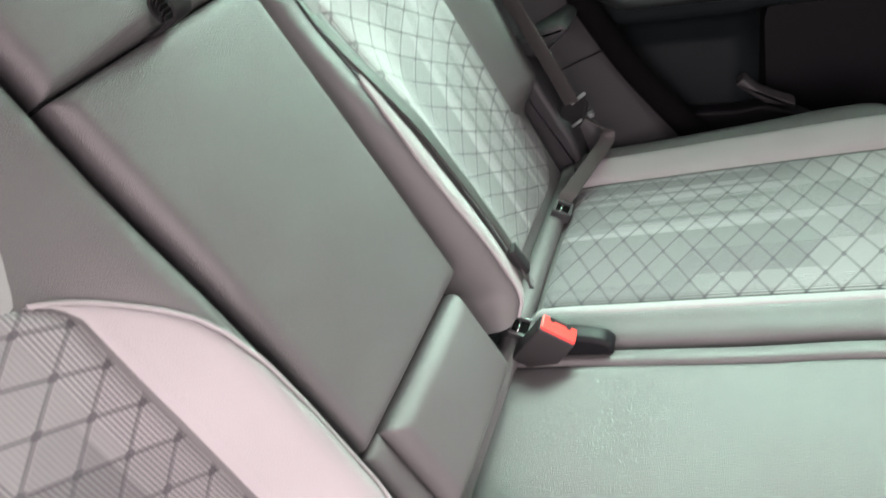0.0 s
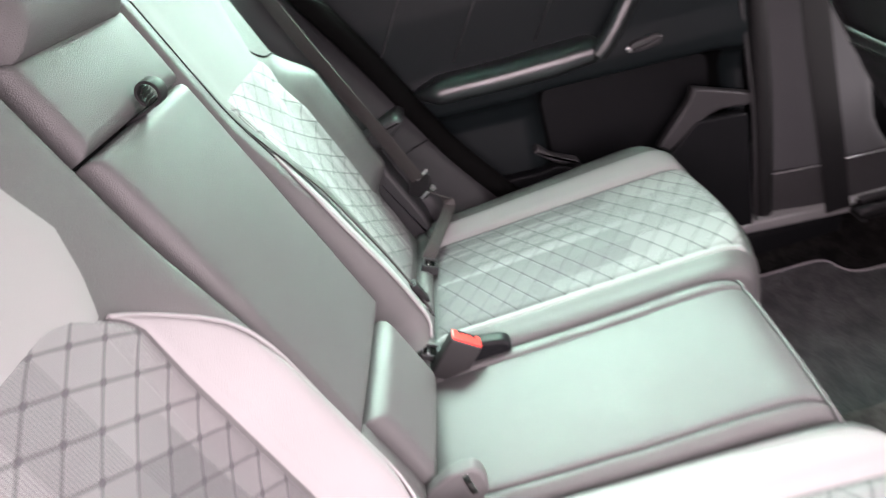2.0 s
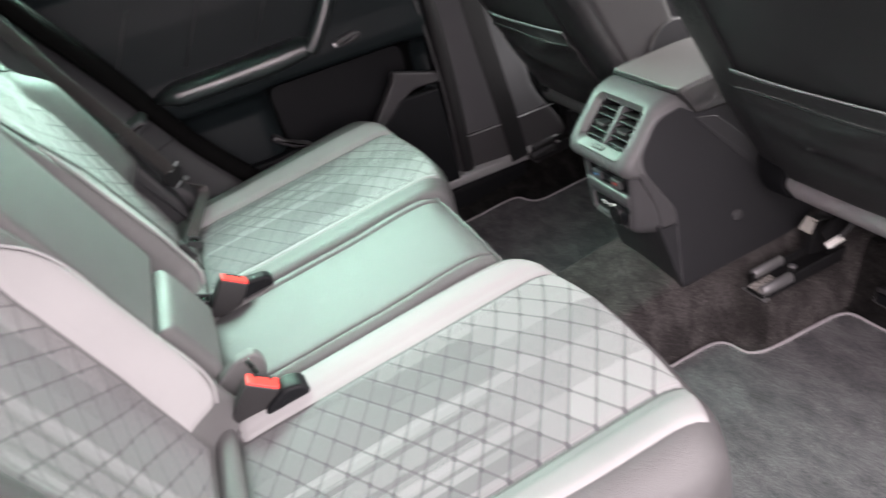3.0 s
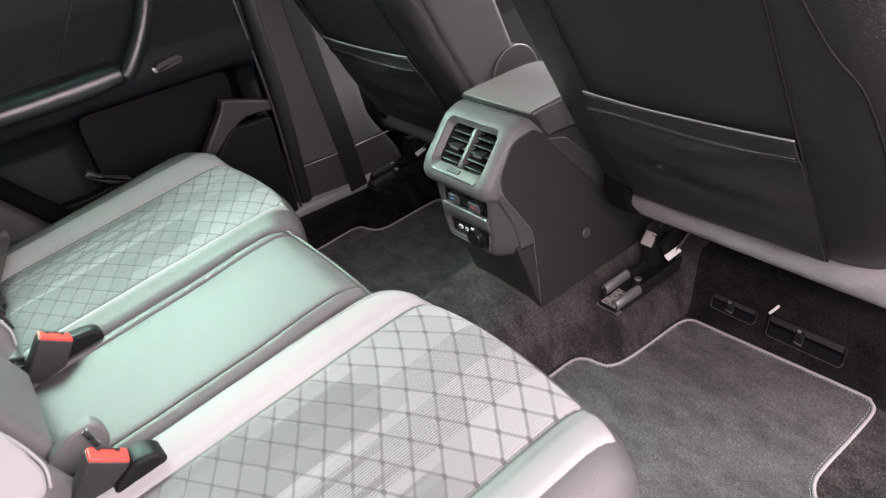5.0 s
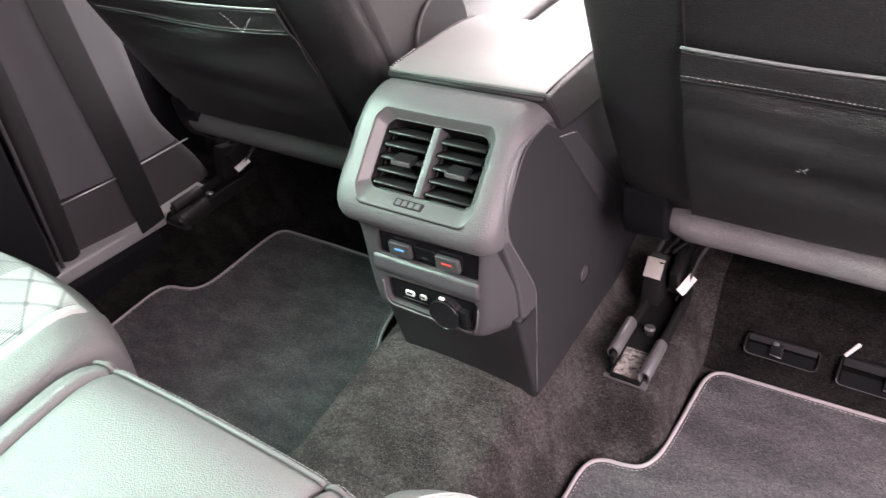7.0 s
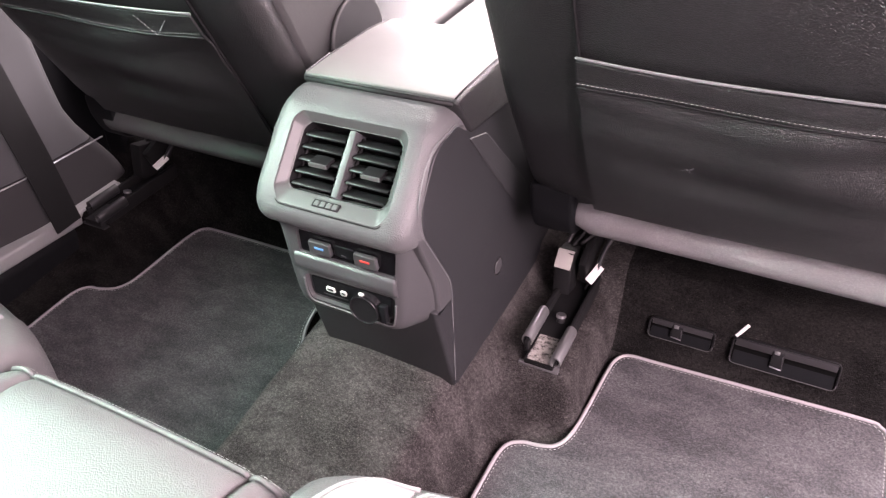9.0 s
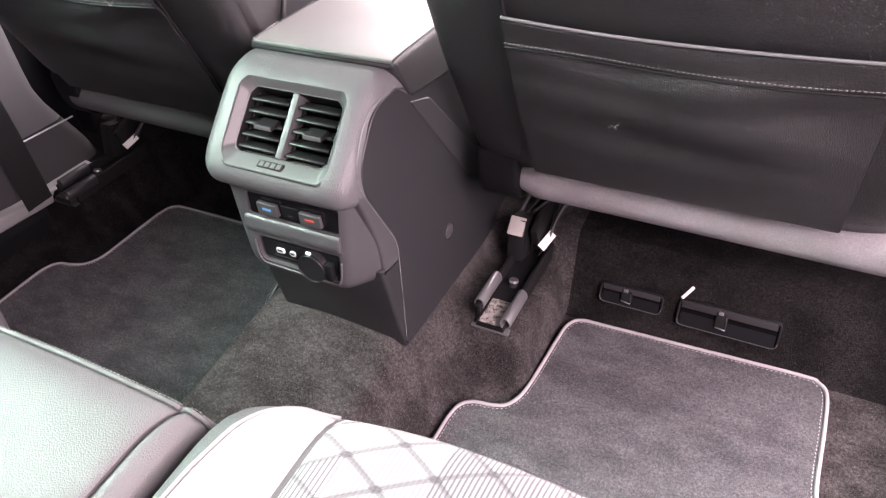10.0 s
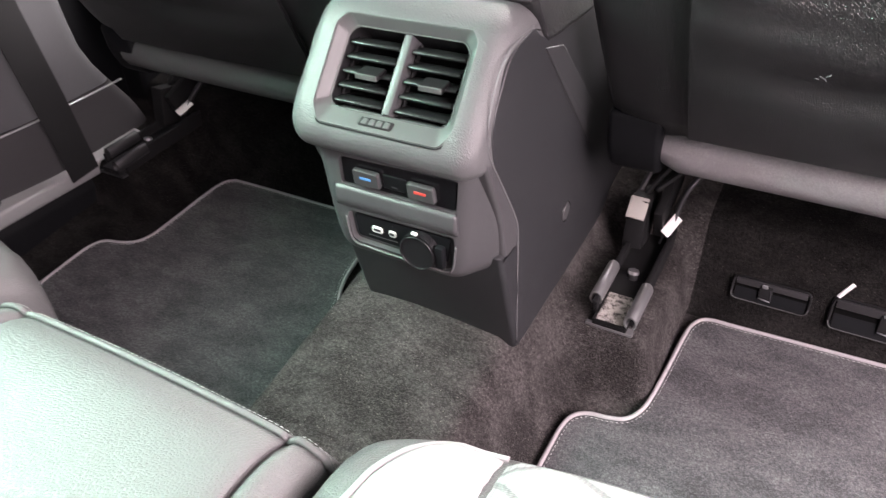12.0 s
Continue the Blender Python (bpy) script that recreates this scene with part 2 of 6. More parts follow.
gl = Nodes("tinted_glass")
M_GLASS = gl.done((0.45, 0.75, 0.62), 0.02, Transmission_Weight=1.0, IOR=1.45)
M_RUBBER = plain("black_rubber", (0.0065, 0.0065, 0.0072), 0.6, 0.0, 0.3)
M_HOLE = plain("deep_black", (0.003, 0.003, 0.003), 0.9, 0.0, 0.05)


def webbing(name, k=1.0):
    n = Nodes(name)
    tex = n.coord("UV")
    w = n.t.nodes.new("ShaderNodeTexWave")
    w.inputs["Scale"].default_value = 160
    n.t.links.new(tex, w.inputs[0])
    col = n.mix(w.outputs[1], (0.026 * k, 0.024 * k, 0.0235 * k), (0.064 * k, 0.059 * k, 0.057 * k))
    return n.done(col, 0.6, normal=n.bump(w.outputs[1], 0.4, 0.0006))


M_WEB = webbing("belt_webbing")
M_WEBD = webbing("black_webbing", 0.4)

# ---- mesh helpers ----


def mesh_object(name, verts, faces, material, smooth=True, uvs=None):
    me = bpy.data.meshes.new(name)
    me.from_pydata([tuple(map(float, v)) for v in verts], [], faces)
    if uvs is not None:
        layer = me.uv_layers.new(name="UVMap")
        idx = np.zeros(len(me.loops), dtype=np.int32)
        me.loops.foreach_get("vertex_index", idx)
        layer.data.foreach_set("uv", np.asarray(uvs, dtype=np.float32)[idx].ravel())
    me.materials.append(material)
    if smooth:
        me.shade_smooth()
    me.update()
    return new(name, me)


def finish(ob, parent=None, label=""):
    if parent is not None:
        ob.parent = parent
        if parent.parent is None:
            ob.matrix_parent_inverse = Matrix.Translation(-parent.location)
    if label:
        ob["label"] = label
    return ob


def thing(name, base, label, category, group=""):
    ob = new(name)
    ob.empty_display_size = 0.02
    ob.location = base
    return tagged(ob, label, category, group)


def part_bm(name, bm, material, parent, label="", smooth=True):
    bmesh.ops.recalc_face_normals(bm, faces=bm.faces)
    me = bpy.data.meshes.new(name)
    bm.to_mesh(me)
    bm.free()
    me.materials.append(material)
    if smooth:
        me.shade_smooth()
        me.set_sharp_from_angle(angle=radians(38))
    return finish(new(name, me), parent, label)


def grid_faces(n, m, close_v=False, close_u=False):
    f = []
    for i in range(n if close_u else n - 1):
        for j in range(m if close_v else m - 1):
            i2, j2 = (i + 1) % n, (j + 1) % m
            f.append((i * m + j, i2 * m + j, i2 * m + j2, i * m + j2))
    return f


def sheet(name, P, material, parent=None, label="", uvs=None, close_v=False, caps=False, flip=False):
    """A smooth surface from a grid of places P[n][m]; caps: close both ends of a loft."""
    P = np.asarray(P, float)
    n, m, _ = P.shape
    faces = grid_faces(n, m, close_v)
    if caps:
        faces += [tuple(range(m)), tuple(range((n - 1) * m, n * m))[::-1]]
    if flip:
        faces = [q[::-1] for q in faces]
    ob = mesh_object(name, P.reshape(-1, 3), faces, material, True, None if uvs is None else np.asarray(uvs).reshape(-1, 2))
    if caps:
        ob.data.set_sharp_from_angle(angle=radians(40))
    return finish(ob, parent, label)


def slab(name, P, thick, material, parent=None, label="", uvs=None):
    """A surface P with depth behind it, along its own normals (positive: against them)."""
    P = np.asarray(P, float)
    N = normals(P)
    n, m, _ = P.shape
    Q = P - N * thick
    V = np.concatenate([P.reshape(-1, 3), Q.reshape(-1, 3)])
    top = grid_faces(n, m)
    k = n * m
    faces = top + [tuple(k + v for v in q[::-1]) for q in top]
    rim = [i * m for i in range(n)] + [(n - 1) * m + j for j in range(1, m)] + [i * m + m - 1 for i in range(n - 2, -1, -1)] + [j for j in range(m - 2, 0, -1)]
    faces += [(rim[i], rim[(i + 1) % len(rim)], k + rim[(i + 1) % len(rim)], k + rim[i])[::-1] for i in range(len(rim))]
    uv = None if uvs is None else np.concatenate([np.asarray(uvs).reshape(-1, 2)] * 2)
    ob = mesh_object(name, V, faces, material, True, uv)
    ob.data.set_sharp_from_angle(angle=radians(50))
    return finish(ob, parent, label)


def normals(P):
    du, dv = np.gradient(P, axis=0), np.gradient(P, axis=1)
    N = np.cross(du, dv)
    return N / (np.linalg.norm(N, axis=-1, keepdims=True) + 1e-12)


def rbox(size, bevel=0.003, seg=2, m=None):
    bm = bmesh.new()
    bmesh.ops.create_cube(bm, size=1)
    bmesh.ops.scale(bm, vec=size, verts=bm.verts)
    if bevel:
        bmesh.ops.bevel(bm, geom=bm.edges[:], offset=bevel, segments=seg, profile=0.6, affect="EDGES")
    if m is not None:
        bm.transform(m)
    return bm


def box(name, center, size, bevel, material, parent=None, label="", turn=(0, 0, 0), seg=2):
    return part_bm(name, rbox(size, bevel, seg, pose(*center, *turn)), material, parent, label)


def smooth_path(points, per=8, closed=False):
    """A Catmull-Rom curve through the points."""
    p = np.asarray(points, float)
    n = len(p)
    out = []
    for i in range(n if closed else n - 1):
        if closed:
            a, b, c, d = p[(i - 1) % n], p[i], p[(i + 1) % n], p[(i + 2) % n]
        else:
            a, b, c, d = p[max(i - 1, 0)], p[i], p[i + 1], p[min(i + 2, n - 1)]
        for k in range(per):
            t = k / per
            out.append(0.5 * (2 * b + (c - a) * t + (2 * a - 5 * b + 4 * c - d) * t * t + (3 * b - a - 3 * c + d) * t**3))
    if not closed:
        out.append(p[-1])
    return np.array(out)


def tube(name, path, r, material, parent=None, label="", sides=8, closed=False, flat=1.0, up=(0, 0, 1)):
    p = np.asarray(path, float)
    n = len(p)
    tan = np.roll(p, -1, 0) - np.roll(p, 1, 0) if closed else np.gradient(p, axis=0)
    tan /= np.linalg.norm(tan, axis=1, keepdims=True)
    side = np.cross(tan, np.array(up, float))
    side /= np.linalg.norm(side, axis=1, keepdims=True) + 1e-9
    nor = np.cross(side, tan)
    th = np.linspace(0, 2 * np.pi, sides, endpoint=False)
    V = p[:, None] + r * (np.cos(th)[None, :, None] * side[:, None] + flat * np.sin(th)[None, :, None] * nor[:, None])
    faces = grid_faces(n, sides, True, closed)
    if not closed:
        faces += [tuple(range(sides)), tuple(range((n - 1) * sides, n * sides))[::-1]]
    ob = mesh_object(name, V.reshape(-1, 3), faces, material, True)
    return finish(ob, parent, label)


def strap(name, path, width, thick, across, material, parent=None, label=""):
    """A flat band along a path, as wide as the direction across, with UVs along it."""
    p = np.asarray(path, float)
    tan = np.gradient(p, axis=0)
    tan /= np.linalg.norm(tan, axis=1, keepdims=True)
    across = np.broadcast_to(np.asarray(across, float), p.shape)
    side = across - (across * tan).sum(1, keepdims=True) * tan
    side /= np.linalg.norm(side, axis=1, keepdims=True)
    nor = np.cross(tan, side)
    ring = [(-0.5, -0.4), (-0.46, -0.5), (0.46, -0.5), (0.5, -0.4), (0.5, 0.4), (0.46, 0.5), (-0.46, 0.5), (-0.5, 0.4)]
    V = np.stack([p + width * a * side + thick * b * nor for a, b in ring], 1)
    run = np.r_[0, np.cumsum(np.linalg.norm(np.diff(p, axis=0), axis=1))]
    uv = np.stack([np.stack([run, np.full(len(p), a * width)], -1) for a, _ in ring], 1)
    m = len(ring)
    faces = grid_faces(len(p), m, True) + [tuple(range(m)), tuple(range((len(p) - 1) * m, len(p) * m))[::-1]]
    ob = mesh_object(name, V.reshape(-1, 3), faces, material, True, uv.reshape(-1, 2))
    ob.data.set_sharp_from_angle(angle=radians(40))
    return finish(ob, parent, label)


def round_poly(points, r=0.01, seg=5):
    """A closed 2D outline with rounded corners; r may be one radius or a list."""
    p = np.asarray(points, float)
    n = len(p)
    rs = r if isinstance(r, (list, tuple)) else [r] * n
    out = []
    for i in range(n):
        a, b, c = p[i - 1], p[i], p[(i + 1) % n]
        u, v = a - b, c - b
        lu, lv = np.linalg.norm(u), np.linalg.norm(v)
        d = min(rs[i], lu * 0.48, lv * 0.48)
        s, e = b + u / lu * d, b + v / lv * d
        for k in range(seg + 1):
            t = k / seg
            out.append((1 - t) ** 2 * s + 2 * t * (1 - t) * b + t * t * e)
    return np.array(out)


def offset_poly(q, d):
    """The outline drawn in by d along its own normals (counter-clockwise outlines shrink)."""
    t = np.roll(q, -1, 0) - np.roll(q, 1, 0)
    t /= np.linalg.norm(t, axis=1, keepdims=True) + 1e-12
    nrm = np.stack([-t[:, 1], t[:, 0]], 1)
    return q + nrm * d


def area2(q):
    return 0.5 * np.sum(q[:, 0] * np.roll(q[:, 1], -1) - q[:, 1] * np.roll(q[:, 0], -1))


def prism(name, outline, lo, hi, r, axes, material, parent=None, label="", seg=4, m=None, taper=0.0, centre=None):
    """An outline drawn along a third axis from lo to hi, its edges rounded by r. axes: for example "yzx", outline in y and z, drawn along x."""
    q = np.asarray(outline, float)
    if area2(q) < 0:
        q = q[::-1]
    th = np.linspace(0, np.pi / 2, seg + 1)
    ins = [r * (1 - np.sin(s)) for s in th]
    dep = [r * (1 - np.cos(s)) for s in th]
    rings = [(lo + d, i) for d, i in zip(dep, ins)] + [(hi - d, i + taper) for d, i in zip(dep[::-1], ins[::-1])]
    V = []
    for w, i in rings:
        if centre is None:
            ring = offset_poly(q, i)
        else:
            to = np.asarray(centre, float) - q
            ring = q + to / np.linalg.norm(to, axis=1, keepdims=True) * i
        for a, b in ring:
            v = [0, 0, 0]
            v["xyz".index(axes[0])], v["xyz".index(axes[1])], v["xyz".index(axes[2])] = a, b, w
            V.append(v)
    k = len(q)
    faces = grid_faces(len(rings), k, True) + [tuple(range(k)), tuple(range((len(rings) - 1) * k, len(rings) * k))[::-1]]
    bm = bmesh.new()
    vs = [bm.verts.new(v) for v in V]
    for f in faces:
        bm.faces.new([vs[i] for i in f])
    if m is not None:
        bm.transform(m)
    ob = part_bm(name, bm, material, parent, label)
    me = ob.data
    for poly in me.polygons:
        if len(poly.vertices) > 4:
            poly.use_smooth = False
    rim = {tuple(sorted(e)) for poly in me.polygons if len(poly.vertices) > 4 for e in poly.edge_keys}
    for e in me.edges:
        if tuple(sorted(e.vertices)) in rim:
            e.use_edge_sharp = True
    return ob


def patch(S, u0, u1, v0, v1, nu, nv, out, proud=0.003, edge=0.0, rim=0.012):
    """A padded piece of the surface S(u, v): proud in the middle, drawn into its seams. Also gives its UVs in metres. u1, u0 may be functions of v."""
    V = np.linspace(v0, v1, nv)
    T = np.linspace(0, 1, nu)
    lo = np.array([u0(v) if callable(u0) else u0 for v in V])
    hi = np.array([u1(v) if callable(u1) else u1 for v in V])
    U = lo[None, :] + (hi - lo)[None, :] * T[:, None]
    VV = np.broadcast_to(V[None, :], U.shape)
    P = S(U, VV)
    N = normals(P)
    turned = float((N * np.asarray(out, float)).sum(-1).mean()) < 0
    if turned:
        N = -N
    ls = np.cumsum(np.r_[0, np.linalg.norm(np.diff(P[nu // 2], axis=0), axis=1)])
    w = np.linalg.norm(P[-1] - P[0], axis=-1)[None, :]
    d = np.minimum(np.minimum(T[:, None] * w, (1 - T)[:, None] * w), np.minimum(ls, ls[-1] - ls)[None, :])
    k = np.clip(d / rim, 0, 1)
    P = P + N * (edge + (proud - edge) * np.sqrt(1 - (1 - k) ** 2))[..., None]
    uv = np.stack([U, np.broadcast_to(ls[None, :], U.shape)], -1)
    return (P[::-1], uv[::-1]) if turned else (P, uv)


def sstep(a, b, x):
    t = np.clip((np.asarray(x, float) - a) / (b - a), 0, 1)
    return t * t * (3 - 2 * t)


def stitches(name, path, normal, material, parent, length=0.004, gap=0.0022, r=0.0005, label=""):
    """A run of sewn thread: short raised dashes along a path, joined in one mesh."""
    p = np.asarray(path, float)
    run = np.r_[0, np.cumsum(np.linalg.norm(np.diff(p, axis=0), axis=1))]
    V, F = [], []
    s = 0.0
    nrm = np.asarray(normal, float)
    while s + length < run[-1]:
        a, b = (np.array([np.interp(q, run, p[:, k]) for k in range(3)]) for q in (s, s + length))
        t = (b - a) / np.linalg.norm(b - a)
        side = np.cross(t, nrm)
        side /= np.linalg.norm(side) + 1e-9
        base = len(V)
        for c, h in ((a, 0.2), ((a + b) / 2, 1.0), (b, 0.2)):
            V += [c - side * r, c + nrm * r * 1.6 * h, c + side * r]
        F += [(base, base + 1, base + 4, base + 3), (base + 1, base + 2, base + 5, base + 4), (base + 3, base + 4, base + 7, base + 6), (base + 4, base + 5, base + 8, base + 7)]
        s += length + gap
    ob = mesh_object(name, V, F, material, True)
    return finish(ob, parent, label)


def pad(name, w, h0, h1, depth, base, crown, r, material, parent, label, m, nx=28, nh=30, wob=0.0):
    """A stuffed pad in a frame m (x across, z along its height, y out): rounded edges, a gentle crown, sides that go down to base."""
    S = 1 - np.abs(np.linspace(-1, 1, nx))
    tx = np.sign(np.linspace(-1, 1, nx)) * (1 - S**1.6)
    th = 0.5 + 0.5 * np.sign(np.linspace(-1, 1, nh)) * (1 - (1 - np.abs(np.linspace(-1, 1, nh))) ** 1.6)
    X, H = np.meshgrid(tx * w, h0 + (h1 - h0) * th, indexing="ij")
    d = np.minimum(w - np.abs(X), np.minimum(H - h0, h1 - H))
    k = np.clip(d / r, 0, 1)
    n = depth + crown * (1 - (X / w) ** 2) * (1 - ((2 * H - h0 - h1) / (h1 - h0)) ** 2) - r * (1 - np.sqrt(1 - (1 - k) ** 2))
    n = n + wob * np.sin(X * 31 + 2 * H * 17) * np.sin(H * 23) * k
    P = np.stack([X, n, H], -1)
    W = np.array([tuple(m @ Vector(p)) for p in P.reshape(-1, 3)]).reshape(P.shape)
    out = np.array(tuple(m.to_3x3() @ Vector((0, 1, 0))))
    if (normals(W) * out).sum(-1).mean() < 0:
        W = W[::-1]
        P = P[::-1]
    q = W.reshape(-1, 3)
    nn, mm = W.shape[:2]
    rim = [i * mm for i in range(nn)] + [(nn - 1) * mm + j for j in range(1, mm)] + [i * mm + mm - 1 for i in range(nn - 2, -1, -1)] + [j for j in range(mm - 2, 0, -1)]
    low = [q[i] + out * (base - P.reshape(-1, 3)[i, 1]) for i in rim]
    V = np.concatenate([q, np.array(low)])
    k0 = len(q)
    faces = grid_faces(nn, mm) + [(rim[i], k0 + i, k0 + (i + 1) % len(rim), rim[(i + 1) % len(rim)]) for i in range(len(rim))]
    return finish(mesh_object(name, V, faces, material, True), parent, label)


def cut(ob, cutter):
    """Takes the solid cutter (a bmesh) out of ob."""
    me = bpy.data.meshes.new("cutter")
    bmesh.ops.recalc_face_normals(cutter, faces=cutter.faces)
    cutter.to_mesh(me)
    cutter.free()
    tool = new("cutter", me)
    mod = ob.modifiers.new("cut", "BOOLEAN")
    mod.object, mod.operation, mod.solver = tool, "DIFFERENCE", "EXACT"
    bpy.context.view_layer.update()
    done = bpy.data.meshes.new_from_object(ob.evaluated_get(bpy.context.evaluated_depsgraph_get()))
    ob.modifiers.clear()
    done.name = ob.data.name
    ob.data = done
    done.set_sharp_from_angle(angle=radians(34))
    bpy.data.objects.remove(tool)
    bpy.data.meshes.remove(me)

# ---- shell of the car ----
SLOPE = math.tan(radians(6))


def floor_z(y):
    return (y - 0.4) * SLOPE


def structure(ob, label, category):
    return tagged(ob, label, category, kind="structure")


def build_ground():
    n = Nodes("paving")
    v = n.coord()
    br = n.t.nodes.new("ShaderNodeTexBrick")
    br.inputs["Scale"].default_value = 5
    br.inputs["Color1"].default_value, br.inputs["Color2"].default_value, br.inputs["Mortar"].default_value = (0.52, 0.50, 0.49, 1), (0.44, 0.43, 0.42, 1), (0.25, 0.24, 0.24, 1)
    br.inputs["Mortar Size"].default_value = 0.03
    n.put(br.inputs["Vector"], v)
    grit = n.noise(v, 60, 5, 0.7)
    mat = n.done(n.mix(n.math("MULTIPLY", grit, 0.5), br.outputs[0], (0.40, 0.38, 0.36)), 0.9, normal=n.bump(br.outputs[1], -0.4, 0.01))
    ob = mesh_object("ground", [(-400, -400, -0.42), (400, -400, -0.42), (400, 400, -0.42), (-400, 400, -0.42)], [(0, 1, 2, 3)], mat, False)
    structure(ob, "pale grey block paving round the car", "ground")


def build_floor():
    xs = np.r_[np.linspace(-0.86, -0.32, 37), np.linspace(-0.31, 0.31, 63), np.linspace(0.32, 0.86, 37)]
    ys = np.r_[np.linspace(-0.45, 0.28, 24), np.linspace(0.29, 0.75, 62), np.linspace(0.77, 1.9, 24)]
    X, Y = np.meshgrid(xs, ys, indexing="ij")
    base = floor_z(Y) - 0.006
    rise = sstep(0.630, 0.674, Y) * 0.125 + np.clip(Y - 0.66, 0, 1) * 0.10
    z = base + rise
    c = X + 0.022
    foot = np.where(c > 0, 0.172, 0.186)
    top = 0.128 + 0.16 * (Y - 0.37)
    hump = np.where(np.abs(c) < 0.1, top - 0.010 * (c / 0.1) ** 2, base + (top - 0.010 - base) * (1 - sstep(0.1, foot, np.abs(c))))
    z = np.maximum(z, hump)
    for lo, hi, zt in ((0.105, 0.224, 0.086),):
        side = sstep(lo - 0.03, lo, X) * (1 - sstep(hi, hi + 0.012, X))
        mound = base + (zt + 0.05 * (Y - 0.47) - base) * side * sstep(0.452, 0.474, Y)
        z = np.maximum(z, mound)
    far = sstep(-0.655, -0.675, X) * sstep(0.47, 0.49, Y)
    z = np.maximum(z, base + (0.080 + 0.05 * (Y - 0.47) - base) * far)
    z = z + 0.0022 * np.array([[noise.noise((float(a) * 23, float(b) * 23, 0.0)) for b in ys] for a in xs])
    wall = sstep(0.765, 0.85, np.abs(X))
    z = np.maximum(z, base + wall * 0.045)
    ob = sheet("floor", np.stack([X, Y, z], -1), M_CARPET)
    # shade painted in: a darker carpet covers the far footwell and near riser
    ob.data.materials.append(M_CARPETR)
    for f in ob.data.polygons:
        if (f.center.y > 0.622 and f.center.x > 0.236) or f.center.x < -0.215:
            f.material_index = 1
    structure(ob, "dark charcoal fitted carpet over the tunnel and the footwells", "carpet")


def shell_panel(name, pts, material, label, category, axes, lo, hi, r=0.01):
    ob = prism(name, pts, lo, hi, r, axes, material)
    return structure(ob, label, category)


def build_shell():
    ob = prism("ceiling", round_poly([(-0.72, -1.0), (0.72, -1.0), (0.72, 1.15), (-0.72, 1.15)], 0.08), 1.245, 1.285, 0.012, "xyz", M_LINER)
    structure(ob, "charcoal cloth headliner", "headliner")
    # the back of the cabin, behind the bench
    shell_panel("wall_rear", [(-0.80, -0.05), (0.80, -0.05), (0.80, 0.98), (-0.80, 0.98)], M_DARK, "dark grey luggage bay panel behind the bench", "panel", "xzy", -1.05, -1.0)
    shell_panel("wall_under", [(-0.86, -0.10), (0.86, -0.10), (0.86, 0.36), (-0.86, 0.36)], M_DARK, "black carpeted bulkhead under the bench", "panel", "xzy", -0.64, -0.55)
    shell_panel("wall_far", [(-1.05, -0.05), (0.70, -0.05), (0.62, 1.25), (0.30, 1.25), (0.26, 0.86), (-0.60, 0.86), (-0.68, 1.25), (-1.05, 1.25)], M_DARK, "dark inner side of the car behind the trim", "panel", "yzx", -0.92, -0.875)
    shell_panel("sill_near", round_poly([(0.74, -0.12), (0.90, -0.12), (0.90, 0.10), (0.80, 0.115), (0.74, 0.06)], 0.02), M_DARK, "black plastic sill of the open door", "sill", "xzy", -0.9, 1.6)
    shell_panel("sill_far", round_poly([(-0.92, -0.12), (-0.775, -0.12), (-0.785, 0.035), (-0.80, 0.058), (-0.92, 0.062)], 0.008), M_DARK, "black plastic sill trim along the footwell", "sill", "xzy", -0.5, 1.25, 0.004)
    shell_panel("sill_strip", round_poly([(-0.80, 0.060), (-0.762, 0.060), (-0.764, 0.086), (-0.80, 0.092)], 0.006), M_STRIP, "pale grey scuff strip along the far sill", "sill", "xzy", 0.10, 0.60, 0.003)
    shell_panel("dashboard", round_poly([(1.55, 0.32), (1.55, 0.55), (1.62, 0.68), (1.95, 0.72), (1.95, -0.05), (1.80, -0.05)], 0.06), M_DARK, "black dashboard", "dashboard", "yzx", -0.74, 0.74, 0.02)
    # unseen roof edge, added to block daylight from the far footwell
    shell_panel("shade_rail_near", round_poly([(0.62, 1.250), (0.66, 1.165), (0.735, 1.125), (0.79, 1.150), (0.80, 1.215), (0.74, 1.285), (0.64, 1.290)], 0.02), M_LINER, "unseen charcoal roof edge keeping light off the far footwell", "roof rail", "xzy", -1.0, 1.15, 0.01)
    for sg, nm in ((1, "pillar_near"), (-1, "pillar_far")):
        tube(nm, smooth_path([(sg * 0.76, 2.0, 0.70), (sg * 0.74, 1.55, 0.98), (sg * 0.70, 1.15, 1.22)], 8), 0.04, M_DARK)
        structure(bpy.data.objects[nm], "dark plastic windscreen pillar", "pillar")


